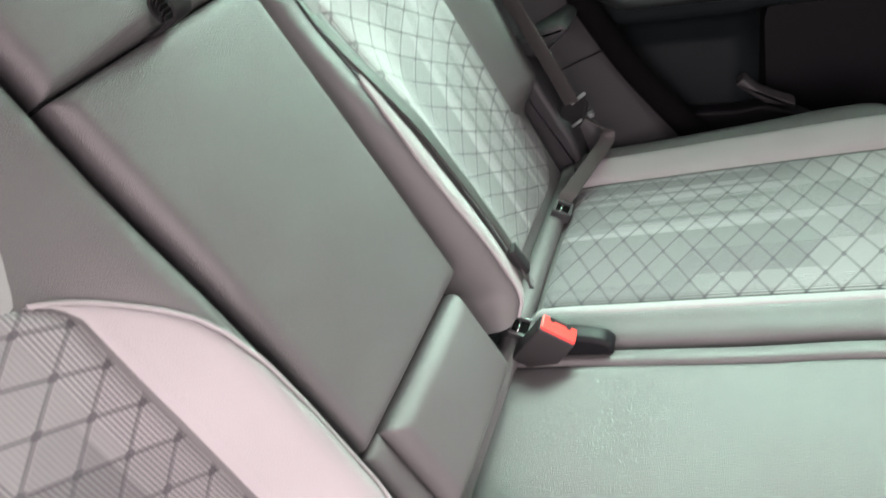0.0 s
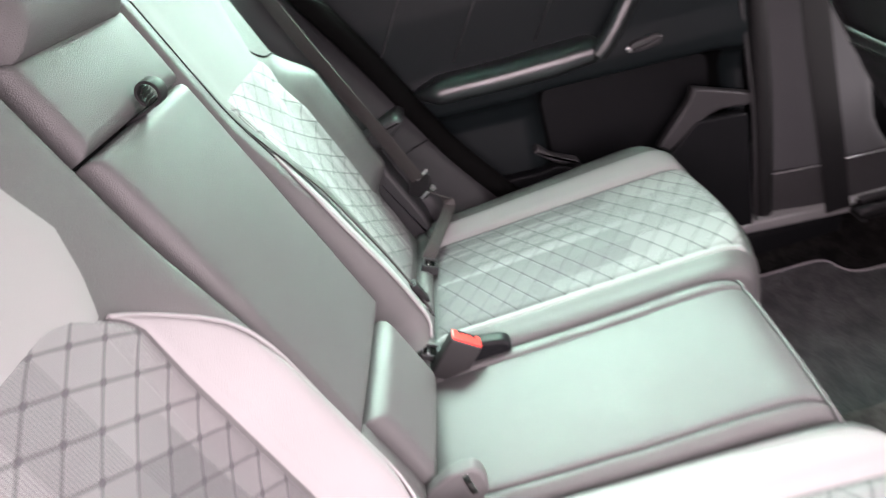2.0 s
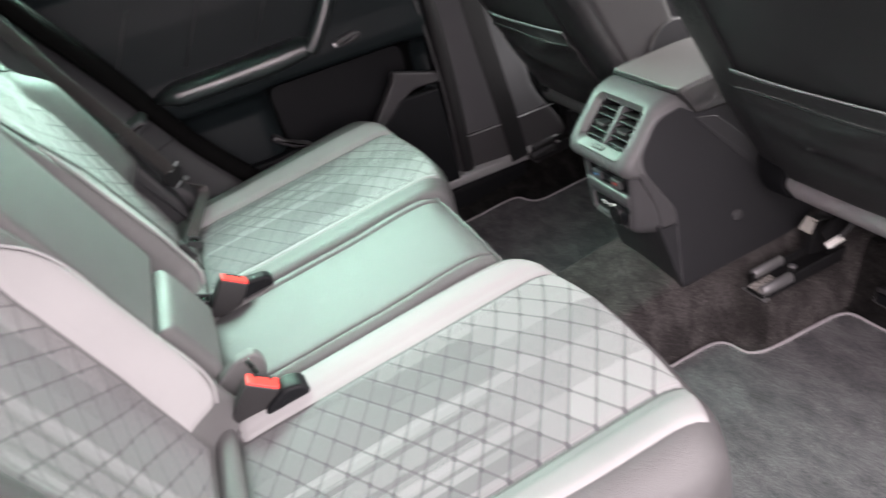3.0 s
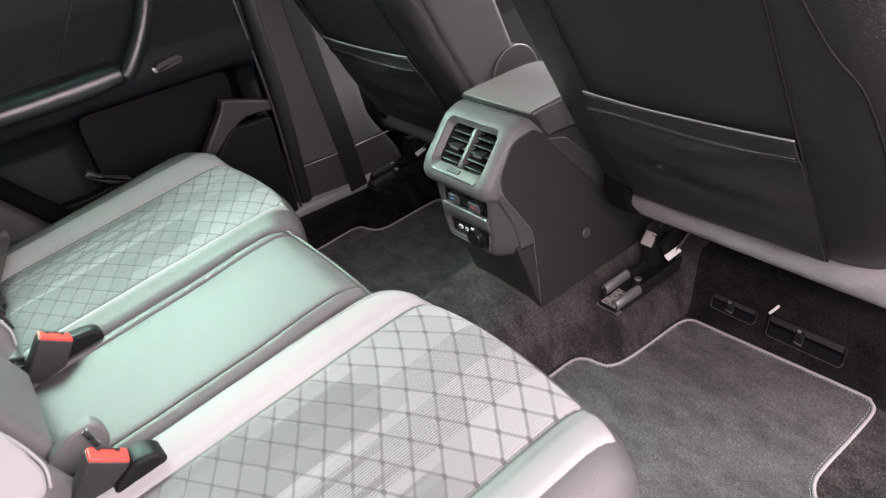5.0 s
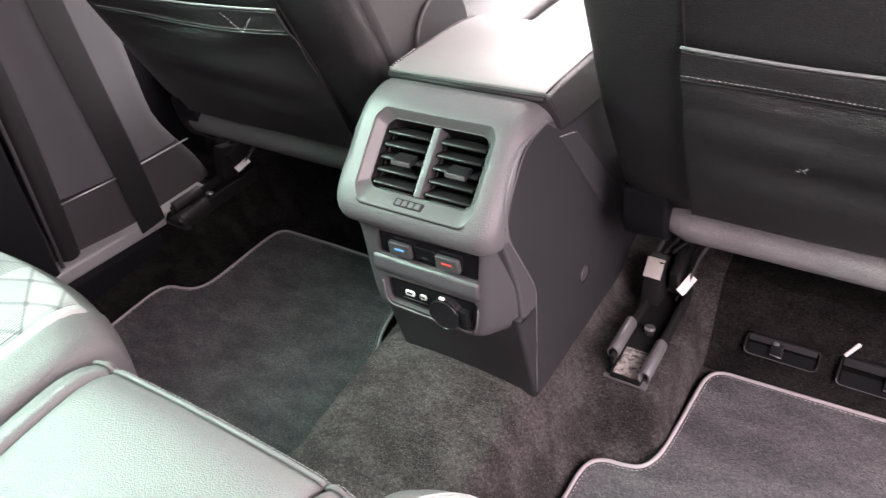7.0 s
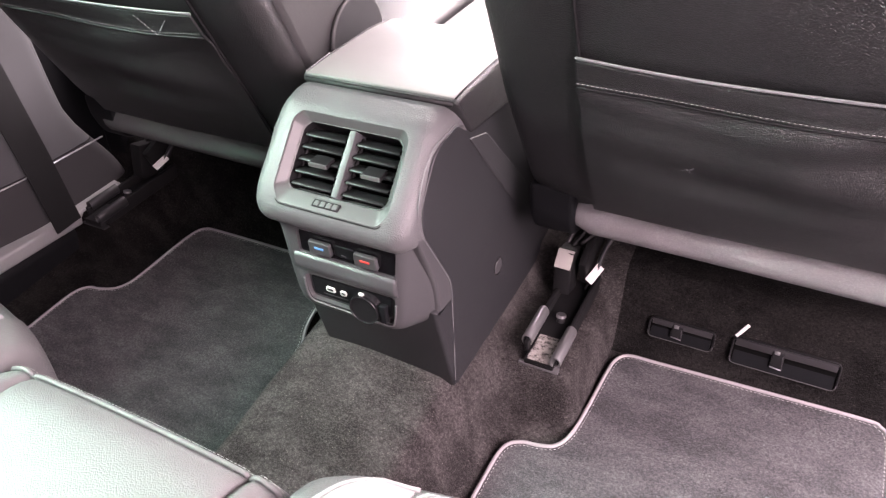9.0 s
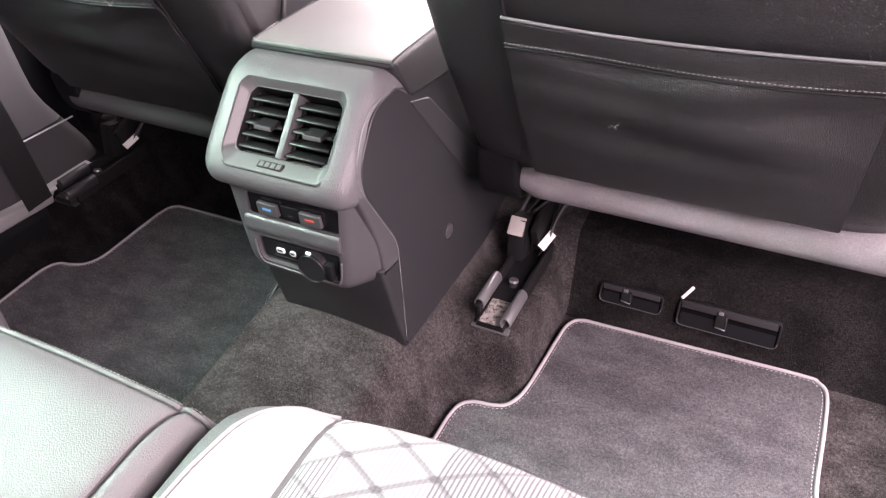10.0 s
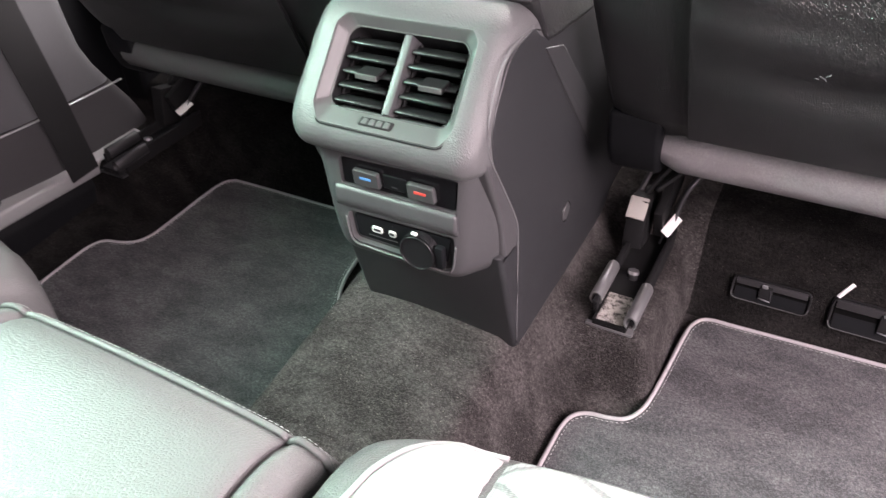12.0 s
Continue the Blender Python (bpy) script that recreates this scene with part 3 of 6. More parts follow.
def build_far_side():
    """Far side: rear door, trim behind it, B pillar and its belt."""
    door = thing("rear_door", (-0.80, 0.0, 0.05), "closed rear door with black and dark grey moulded trim", "door")
    ys = np.linspace(-0.62, 0.27, 50)
    zs = np.linspace(0.05, 0.86, 110)
    Y, Z = np.meshgrid(ys, zs, indexing="ij")
    x = np.interp(Z, [0.05, 0.28, 0.36, 0.45, 0.492, 0.508, 0.545, 0.60, 0.72, 0.83, 0.87], [-0.80, -0.80, -0.805, -0.812, -0.796, -0.766, -0.760, -0.765, -0.76, -0.765, -0.785])
    # the door pocket is a hollow ahead of the armrest
    hollow = sstep(-0.20, -0.14, Y) * (1 - sstep(0.20, 0.26, Y)) * sstep(0.22, 0.27, Z) * (1 - sstep(0.47, 0.52, Z))
    x = x - 0.085 * hollow
    panel = slab("panel", np.stack([x, Y, Z], -1), 0.03, M_DOOR, door, "black moulded door panel")
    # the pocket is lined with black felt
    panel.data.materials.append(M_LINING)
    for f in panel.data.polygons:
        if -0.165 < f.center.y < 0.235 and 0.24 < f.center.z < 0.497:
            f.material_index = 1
    box("window_ledge", (-0.785, -0.19, 0.862), (0.035, 0.85, 0.012), 0.004, M_RUBBER, door, "black window ledge")
    tube("window_frame", smooth_path([(-0.80, -0.60, 0.86), (-0.77, -0.60, 1.00), (-0.72, -0.50, 1.21), (-0.72, 0.15, 1.22), (-0.77, 0.235, 1.00), (-0.80, 0.245, 0.86)], 8), 0.02, M_RUBBER, door, "black window frame", up=(1, 0, 0))
    pane = mesh_object("window_pane", [(-0.815, -0.60, 0.855), (-0.815, 0.24, 0.855), (-0.73, 0.16, 1.20), (-0.73, -0.50, 1.20), (-0.819, -0.60, 0.855), (-0.819, 0.24, 0.855), (-0.734, 0.16, 1.20), (-0.734, -0.50, 1.20)], [(0, 1, 2, 3), (7, 6, 5, 4), (0, 4, 5, 1), (1, 5, 6, 2), (2, 6, 7, 3), (3, 7, 4, 0)], M_GLASS, False)
    pane.visible_shadow = False
    finish(pane, door, "green tinted window pane")
    arm = []
    for y in np.linspace(-0.425, -0.035, 40):
        e = min(1.0, (max(0.0, y + 0.426) / 0.05) ** 0.5) * min(1.0, (max(0.0, -0.034 - y) / 0.035) ** 0.5 + 0.25)
        ring = np.linspace(0, 2 * np.pi, 24, endpoint=False)
        top = 0.600 + 0.008 * sstep(-0.3, -0.05, y) - 0.012 * sstep(-0.36, -0.43, y)
        low = 0.544 + 0.012 * sstep(-0.16, -0.04, y) + 0.012 * sstep(-0.36, -0.42, y)
        zc, hz = (top + low) / 2, (top - low) / 2
        arm.append(np.stack([-0.752 + 0.055 * e * np.sign(np.cos(ring)) * np.abs(np.cos(ring)) ** 0.8, np.full(24, y), zc + hz * (0.35 + 0.65 * e) * np.sign(np.sin(ring)) * np.abs(np.sin(ring)) ** 0.7], -1))
    sheet("armrest", arm, M_ARM, door, "padded black armrest", close_v=True, caps=True)
    tube("pull_handle", smooth_path([(-0.715, -0.045, 0.575), (-0.712, -0.02, 0.60), (-0.715, 0.03, 0.67), (-0.73, 0.075, 0.76), (-0.735, 0.10, 0.84)], 8), 0.019, M_ARM, door, "slanting black pull handle", 12, up=(1, 0, 0))
    prism("latch", round_poly([(0.020, 0.552), (0.034, 0.572), (0.080, 0.580), (0.098, 0.572), (0.090, 0.556), (0.050, 0.550)], 0.006), -0.775, -0.748, 0.005, "yzx", M_GREYP, door, "grey door release lever")
    box("latch_tip", (-0.7478, 0.026, 0.560), (0.004, 0.008, 0.014), 0.0015, M_STEEL, door, "bright edge of the lever", (35, 0, 0))
    prism("lower_trim", round_poly([(-0.62, 0.05), (0.265, 0.05), (0.265, 0.36), (0.154, 0.365), (0.097, 0.308), (0.02, 0.290), (-0.07, 0.300), (-0.10, 0.318), (-0.16, 0.338), (-0.20, 0.330), (-0.62, 0.330)], 0.012), -0.80, -0.765, 0.006, "yzx", M_DARK, door, "lower dark grey trim with the pocket rim")
    prism("bottle_rim", round_poly([(0.068, 0.322), (0.146, 0.416), (0.154, 0.440), (0.277, 0.400), (0.278, 0.374), (0.196, 0.380), (0.150, 0.352), (0.092, 0.308)], [0.004, 0.02, 0.008, 0.004, 0.004, 0.03, 0.02, 0.004]), -0.80, -0.768, 0.006, "yzx", M_GREYP, door, "grey edge of the bottle holder")
    prism("pocket_flap", round_poly([(-0.205, 0.378), (-0.192, 0.390), (-0.165, 0.362), (-0.110, 0.338), (-0.106, 0.328), (-0.155, 0.340)], 0.006), -0.80, -0.766, 0.005, "yzx", M_GREYP, door, "grey rear rim of the door pocket")
    tube("door_edge", smooth_path([(-0.775, 0.275, 0.06), (-0.772, 0.278, 0.30), (-0.768, 0.274, 0.42), (-0.764, 0.260, 0.60), (-0.766, 0.240, 0.86)], 6), 0.0035, M_GREYP, door, "worn grey front edge of the door", 8, up=(1, 0, 0))
    for k in range(3):
        y0 = -0.50 + 0.17 * k
        tube("crease", [(-0.758, y0, 0.62), (-0.755, y0 + 0.10, 0.78)], 0.0016, M_GREYP, door)
    # trim beside the backrest
    trim = thing("quarter_trim", (-0.75, -0.45, 0.30), "dark grey plastic trim panel between bench and door", "trim")
    P = []
    for t in np.linspace(0, 1, 24):
        z = 0.10 + t * 0.95
        yb = -0.284 - 0.640 * (z - 0.30)
        ring = round_poly([(-0.80, yb - 0.34), (-0.64, yb - 0.34), (-0.652, yb - 0.11), (-0.732, yb - 0.008), (-0.80, yb)], 0.012)
        P.append(np.c_[ring, np.full(len(ring), z)])
    sheet("panel", P, M_TRIM, trim, close_v=True, caps=True)
    prism("ledge", round_poly([(-0.60, 0.540), (-0.541, 0.548), (-0.462, 0.570), (-0.449, 0.556), (-0.50, 0.515), (-0.60, 0.50)], 0.008), -0.73, -0.634, 0.010, "yzx", M_TRIM, trim, "raised ledge of the trim")
    tube("seal", smooth_path([(-0.738, -0.262, 0.29), (-0.738, -0.366, 0.429), (-0.738, -0.423, 0.525), (-0.738, -0.468, 0.61), (-0.735, -0.524, 0.713), (-0.72, -0.64, 0.90)], 6), 0.024, M_HOLE, trim, "black rubber door seal")
    tube("joint", [(-0.664, -0.49, 0.472), (-0.690, -0.45, 0.480), (-0.714, -0.415, 0.484)], 0.0012, M_RUBBER, trim, "dark joint line")
    seal = tube("door_seal_front", smooth_path([(-0.800, 0.300, 0.06), (-0.795, 0.305, 0.30), (-0.790, 0.300, 0.55), (-0.775, 0.275, 0.90), (-0.74, 0.24, 1.20)], 6), 0.022, M_RUBBER, None, "", 10, up=(1, 0, 0))
    structure(seal, "black rubber seal in the gap between door and pillar", "seal")
    # B pillar
    pil = thing("door_pillar", (-0.80, 0.42, 0.05), "dark grey plastic door pillar with a lower cover", "pillar")
    for nm, z0, z1, mat, lab in (("cover", 0.192, 1.22, M_PILLAR, "grained grey pillar cover"), ("lower_cover", 0.06, 0.189, M_GREYP, "darker lower cover")):
        P = []
        for z in np.linspace(z0, z1, 30):
            yc = 0.40 + 0.02 * sstep(0.5, 0.1, z) - 0.10 * (z - 0.5) * (z > 0.5)
            w = 0.145 + 0.08 * sstep(0.28, 0.07, z)
            xo = -0.80 + 0.06 * sstep(0.5, 1.2, z)
            ring = round_poly([(xo - 0.08, yc - w + 0.04), (xo, yc - w + 0.05), (xo + 0.02, yc), (xo + 0.004, yc + w), (xo - 0.08, yc + w)], 0.03)
            P.append(np.c_[ring, np.full(len(ring), z)])
        sheet(nm, P, mat, pil, lab, close_v=True, caps=True)
    tube("joint", [(-0.784, 0.31, 0.19), (-0.777, 0.42, 0.19), (-0.785, 0.60, 0.19)], 0.0016, M_SILVER, pil, "thin bright joint line")
    belt = thing("front_seat_belt", (-0.77, 0.50, 0.06), "black webbing belt running down the door pillar", "seat belt")
    strap("webbing", [(-0.742, 0.345, 0.95), (-0.750, 0.385, 0.72), (-0.757, 0.415, 0.45), (-0.758, 0.442, 0.22), (-0.760, 0.456, 0.075)], 0.055, 0.0025, (0, 1, 0.1), M_RUBBER, belt)
    box("anchor", (-0.766, 0.456, 0.084), (0.008, 0.050, 0.012), 0.003, M_DARK, belt)


def build_far_front():
    # added panel, out of view, that keeps light off the far footwell
    ob = prism("light_block_far", round_poly([(0.66, -0.10), (1.75, -0.10), (1.75, 0.80), (0.66, 0.86)], 0.03), -0.87, -0.81, 0.01, "yzx", M_DARK)
    structure(ob, "unseen black panel blocking light on the far side", "door")


def build_near_side():
    """Body round the open near door, which the camera looks past."""
    # added panel, out of view, to stop light getting under the near seat
    ob = prism("light_block_near", round_poly([(0.80, -0.10), (1.75, -0.10), (1.75, 0.80), (0.80, 0.88)], 0.03), 0.78, 0.84, 0.01, "yzx", M_DARK)
    structure(ob, "unseen black panel blocking light ahead of the near seat", "door")
    for nm, pts in (("pillar_c_near", [(-1.0, 0.1), (-0.72, 0.1), (-0.60, 0.5), (-0.74, 1.2), (-1.0, 1.2)]), ("pillar_b_near", [(0.66, 0.10), (0.86, 0.10), (0.80, 1.22), (0.66, 1.22)])):
        ob = prism(nm, round_poly(pts, 0.03), 0.74, 0.82, 0.01, "yzx", M_DARK)
        structure(ob, "dark plastic pillar trim beside the open door", "pillar")


# ---- bench ----
M_SEWN = plain("grey_thread", (0.34, 0.335, 0.33), 0.7)
TILT_B = 21.3
HINGE = (0.013, -0.493, 0.465)


def back_y(z):
    return -0.493 - 0.39 * (z - 0.465)


PROFILE = smooth_path([(-0.462, 0.285), (-0.446, 0.309), (-0.30, 0.330), (-0.15, 0.350), (-0.03, 0.366), (0.022, 0.369), (0.050, 0.355), (0.062, 0.325), (0.058, 0.25), (0.03, 0.12)], 10)
P_RUN = np.r_[0, np.cumsum(np.linalg.norm(np.diff(PROFILE, axis=0), axis=1))]
P_RUN = P_RUN / P_RUN[-1]
V_FRONT = float(np.interp(0.046, PROFILE[:70, 0], P_RUN[:70]))


FRONT = smooth_path([(0.145, 0.020), (0.17, 0.036), (0.20, 0.050), (0.235, 0.060), (0.28, 0.069), (0.34, 0.074), (0.42, 0.073), (0.50, 0.067), (0.57, 0.057), (0.61, 0.040), (0.64, 0.018), (0.665, -0.02)], 6)


def cross_of(sg):
    """Rise of the cushion over its middle line, from its inner to its outer side."""
    inner = [(0.149, -0.20), (0.1505, -0.05), (0.156, -0.012), (0.170, 0.006), (0.190, 0.010), (0.215, 0.006), (0.240, -0.001)]
    if sg < 0:
        inner = [(0.158, -0.20), (0.159, -0.05), (0.163, -0.012), (0.172, 0.000), (0.190, 0.006), (0.206, 0.010), (0.222, 0.006), (0.236, -0.001)]
        return smooth_path(inner + [(0.38, 0.002), (0.530, 0.000), (0.556, 0.010), (0.586, 0.023), (0.612, 0.029), (0.634, 0.025), (0.650, 0.006), (0.658, -0.03), (0.663, -0.09), (0.666, -0.20)], 8)
    return smooth_path(inner + [(0.38, 0.002), (0.538, -0.001), (0.565, 0.008), (0.592, 0.013), (0.612, 0.010), (0.632, -0.004), (0.648, -0.03), (0.656, -0.09), (0.660, -0.20)], 8)


def cushion_surface(sg):
    CROSS = cross_of(sg)

    def S(U, V):
        y = np.interp(V, P_RUN, PROFILE[:, 0])
        z = np.interp(V, P_RUN, PROFILE[:, 1])
        off = np.interp(U, CROSS[:, 0], CROSS[:, 1])
        front = sstep(V_FRONT + 0.10, V_FRONT - 0.06, V)
        y = y + (np.interp(U, FRONT[:, 0], FRONT[:, 1]) - 0.048) * sstep(-0.22, 0.02, y) - (1 - front) * 0.9 * np.clip(-off, 0, 0.03)
        z = z + np.where(off > 0, off * front, off * (0.25 + 0.75 * front))
        k = (0.45 if sg > 0 else 0.86) + (0.60 if sg > 0 else 0.19) * sstep(-0.46, -0.06, y)
        x = np.where(U > 0.545, 0.545 + (U - 0.545) * k, U)
        return np.stack([sg * x, y, np.maximum(z, 0.10)], -1)
    return S


BENCH = thing("rear_bench", (0, -0.45, 0.10), "grey leather rear bench with pale bands and diamond-stitched cloth", "car bench")


def build_outer_cushion(sg):
    S = cushion_surface(sg)
    C = cross_of(sg)
    U, V = np.meshgrid(C[:, 0], np.r_[np.linspace(0, 1, 60)], indexing="ij")
    ob = sheet("cushion", S(U, V), M_LEATHER, BENCH, "grey leather cushion with a diamond-stitched centre", flip=sg < 0)
    def corner(v):
        # the band's inner edge runs round its front corner
        return float(np.interp(v, [0.045, 0.45, V_FRONT - 0.1, V_FRONT - 0.05, V_FRONT - 0.026, V_FRONT - 0.010, V_FRONT - 0.003, V_FRONT], [0.168, 0.170, 0.178, 0.185, 0.194, 0.206, 0.216, 0.224]))
    bands = ((0.240, 0.542), (corner, 0.2385), (0.5435, 0.604)) if sg > 0 else ((0.2345, 0.542), (0.2055, 0.233), (0.5435, 0.596))
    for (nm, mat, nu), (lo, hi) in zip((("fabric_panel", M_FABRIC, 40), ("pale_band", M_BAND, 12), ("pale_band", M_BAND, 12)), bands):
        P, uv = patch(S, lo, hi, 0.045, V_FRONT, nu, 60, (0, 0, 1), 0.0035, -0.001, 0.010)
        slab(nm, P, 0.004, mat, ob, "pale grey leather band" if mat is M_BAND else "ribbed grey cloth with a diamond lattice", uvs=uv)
    if sg > 0:
        vs = np.r_[np.linspace(0.06, V_FRONT - 0.1, 24), np.linspace(V_FRONT - 0.094, V_FRONT, 24)]
        us = np.array([corner(v) for v in vs])
        rim = np.concatenate([S(us[:, None], vs[:, None])[:, 0], S(np.linspace(0.2255, 0.239, 5)[:, None], np.full((5, 1), V_FRONT))[:, 0]])
        tube("band_piping", rim + np.array([0, 0.0004, 0.0008]), 0.0019, M_BAND, ob, "pale piping round the band")
    vs = np.linspace(0.10, V_FRONT + 0.06, 50)
    low = S(np.full((50, 1), 0.6515), vs[:, None])[:, 0]
    tube("side_seam", low, 0.0016, M_LEATHER, ob, "welted seam along the outer side")
    stitches("side_stitching", low + np.array([sg * 0.0016, 0.0, 0.0030]), (sg * 0.9, 0.1, 0.4), M_SEWN, ob, 0.0045, 0.0022, 0.0007, "pale sewn thread")


def build_middle_cushion():
    xs = smooth_path([(-0.1585, -0.20), (-0.158, -0.05), (-0.154, -0.010), (-0.142, 0.000), (-0.128, 0.003), (-0.118, -0.0045), (-0.108, 0.003), (0, 0.007), (0.108, 0.003), (0.118, -0.0045), (0.128, 0.003), (0.138, 0.000), (0.1465, -0.010), (0.148, -0.05), (0.1485, -0.20)], 6)
    V = np.linspace(0, 1, 70)
    y, z = np.interp(V, P_RUN, PROFILE[:, 0]), np.interp(V, P_RUN, PROFILE[:, 1])
    front = sstep(V_FRONT + 0.12, V_FRONT - 0.03, V)
    y = y - 0.034 * sstep(-0.20, 0.0, y)
    P = np.stack([np.broadcast_to(xs[:, :1], (len(xs), len(V))), np.broadcast_to(y, (len(xs), len(V))), np.maximum(z[None] + xs[:, 1:] * np.where(xs[:, 1:] > 0, front, 0.3 + 0.7 * front)[...], 0.1)], -1)
    ob = sheet("cushion", P, M_LEATHER, BENCH, "flat grey leather middle cushion with sewn seams")
    k = int(np.argmin(np.abs(V - (V_FRONT - 0.005))))
    edge = P[6:-6, k] + np.array([0, 0.002, 0.001])
    tube("edge_seam", edge, 0.0022, M_LEATHER, ob, "welted front seam")
    stitches("edge_stitching", edge + np.array([0, 0.0045, -0.0022]), (0, 0.6, 0.8), M_SEWN, ob, 0.0032, 0.0010, 0.00025, "grey sewn thread")


def nodes_fn(pairs):
    a = np.array(pairs)
    return lambda z: float(np.interp(z, a[:, 0], a[:, 1]))


LINE_A = nodes_fn([(0.36, 0.200), (0.385, 0.182), (0.42, 0.170), (0.455, 0.162), (0.54, 0.160), (0.60, 0.165), (0.64, 0.173), (0.66, 0.180), (0.68, 0.193), (0.703, 0.214), (0.718, 0.232), (0.730, 0.2525), (0.740, 0.262)])
LINE_B = nodes_fn([(0.334, 0.242), (0.36, 0.238), (0.48, 0.230), (0.60, 0.228), (0.70, 0.229), (0.715, 0.236), (0.730, 0.253), (0.746, 0.274), (0.756, 0.300), (0.762, 0.335)])
FAR_A = nodes_fn([(0.345, 0.110), (0.36, 0.130), (0.375, 0.150), (0.39, 0.163), (0.41, 0.172), (0.46, 0.173), (0.53, 0.169), (0.60, 0.170), (0.65, 0.177), (0.695, 0.187)])
LINE_C = nodes_fn([(0.332, 0.47), (0.345, 0.525), (0.365, 0.560), (0.40, 0.576), (0.43, 0.566), (0.452, 0.548), (0.472, 0.520), (0.50, 0.511), (0.54, 0.512), (0.66, 0.512), (0.745, 0.490), (0.766, 0.470), (0.776, 0.448)])
LINE_D = nodes_fn([(0.728, 0.253), (0.765, 0.232), (0.803, 0.216), (0.843, 0.224), (0.96, 0.235)])
RISE = np.array([(0.138, -0.06), (0.146, -0.030), (0.152, -0.006), (0.160, 0.008), (0.170, 0.013), (0.182, 0.009), (0.200, -0.008), (0.222, -0.030), (0.240, -0.040), (0.30, -0.043), (0.40, -0.043), (0.46, -0.040), (0.50, -0.030), (0.535, -0.006), (0.565, 0.010), (0.595, 0.009), (0.615, -0.006), (0.633, -0.04), (0.66, -0.12)])
RISE = smooth_path(RISE, 6)
RISE_FAR = smooth_path(np.array([(0.100, -0.09), (0.138, -0.06), (0.146, -0.030), (0.152, -0.006), (0.160, 0.008), (0.170, 0.013), (0.185, 0.0125), (0.205, 0.010), (0.228, 0.006), (0.250, -0.005), (0.28, -0.022), (0.31, -0.036), (0.34, -0.042), (0.40, -0.043), (0.46, -0.040), (0.50, -0.030), (0.535, -0.006), (0.565, 0.010), (0.595, 0.009), (0.615, -0.006), (0.633, -0.04), (0.66, -0.12)]), 6)


def far_shift(z):
    """The far bolster bends inwards at its foot."""
    return 0.060 * sstep(0.415, 0.345, z)


FLAT = smooth_path(np.array([(0.138, -0.06), (0.146, -0.030), (0.154, -0.014), (0.165, -0.008), (0.19, -0.012), (0.24, -0.022), (0.30, -0.026), (0.42, -0.026), (0.50, -0.024), (0.56, -0.028), (0.60, -0.045), (0.63, -0.08), (0.66, -0.14)]), 6)


def back_surface(sg):
    def S(U, Z):
        prof = RISE if sg > 0 else RISE_FAR
        full = np.interp(U + (far_shift(Z) * sstep(0.34, 0.22, U) if sg < 0 else 0.0), prof[:, 0], prof[:, 1])
        flat = np.interp(U, FLAT[:, 0], FLAT[:, 1])
        fade = sstep(0.60, 0.78, Z)
        wing = sstep(0.440, 0.515, Z) * (1 - sstep(0.70, 0.765, Z))
        inner = full + (flat - full) * fade
        lowout = np.minimum(full, -0.041 - 0.10 * sstep(0.575, 0.64, U))
        outer = np.where(Z < 0.6, lowout + (full - lowout) * wing, flat + (full - flat) * wing)
        k = sstep(0.42, 0.47, U)
        off = inner * (1 - k) + outer * k
        off = off + 0.014 * np.exp(-(((U - 0.168) / np.where(U < 0.168, 0.022, 0.070)) ** 2)) * sstep(0.66, 0.46, Z) * sstep(0.34, 0.40, Z) * (sg < 0)
        y = back_y(Z) + off - 0.10 * sstep(0.92, 1.02, Z)
        return np.stack([0.008 + sg * U, y, Z], -1)
    return S


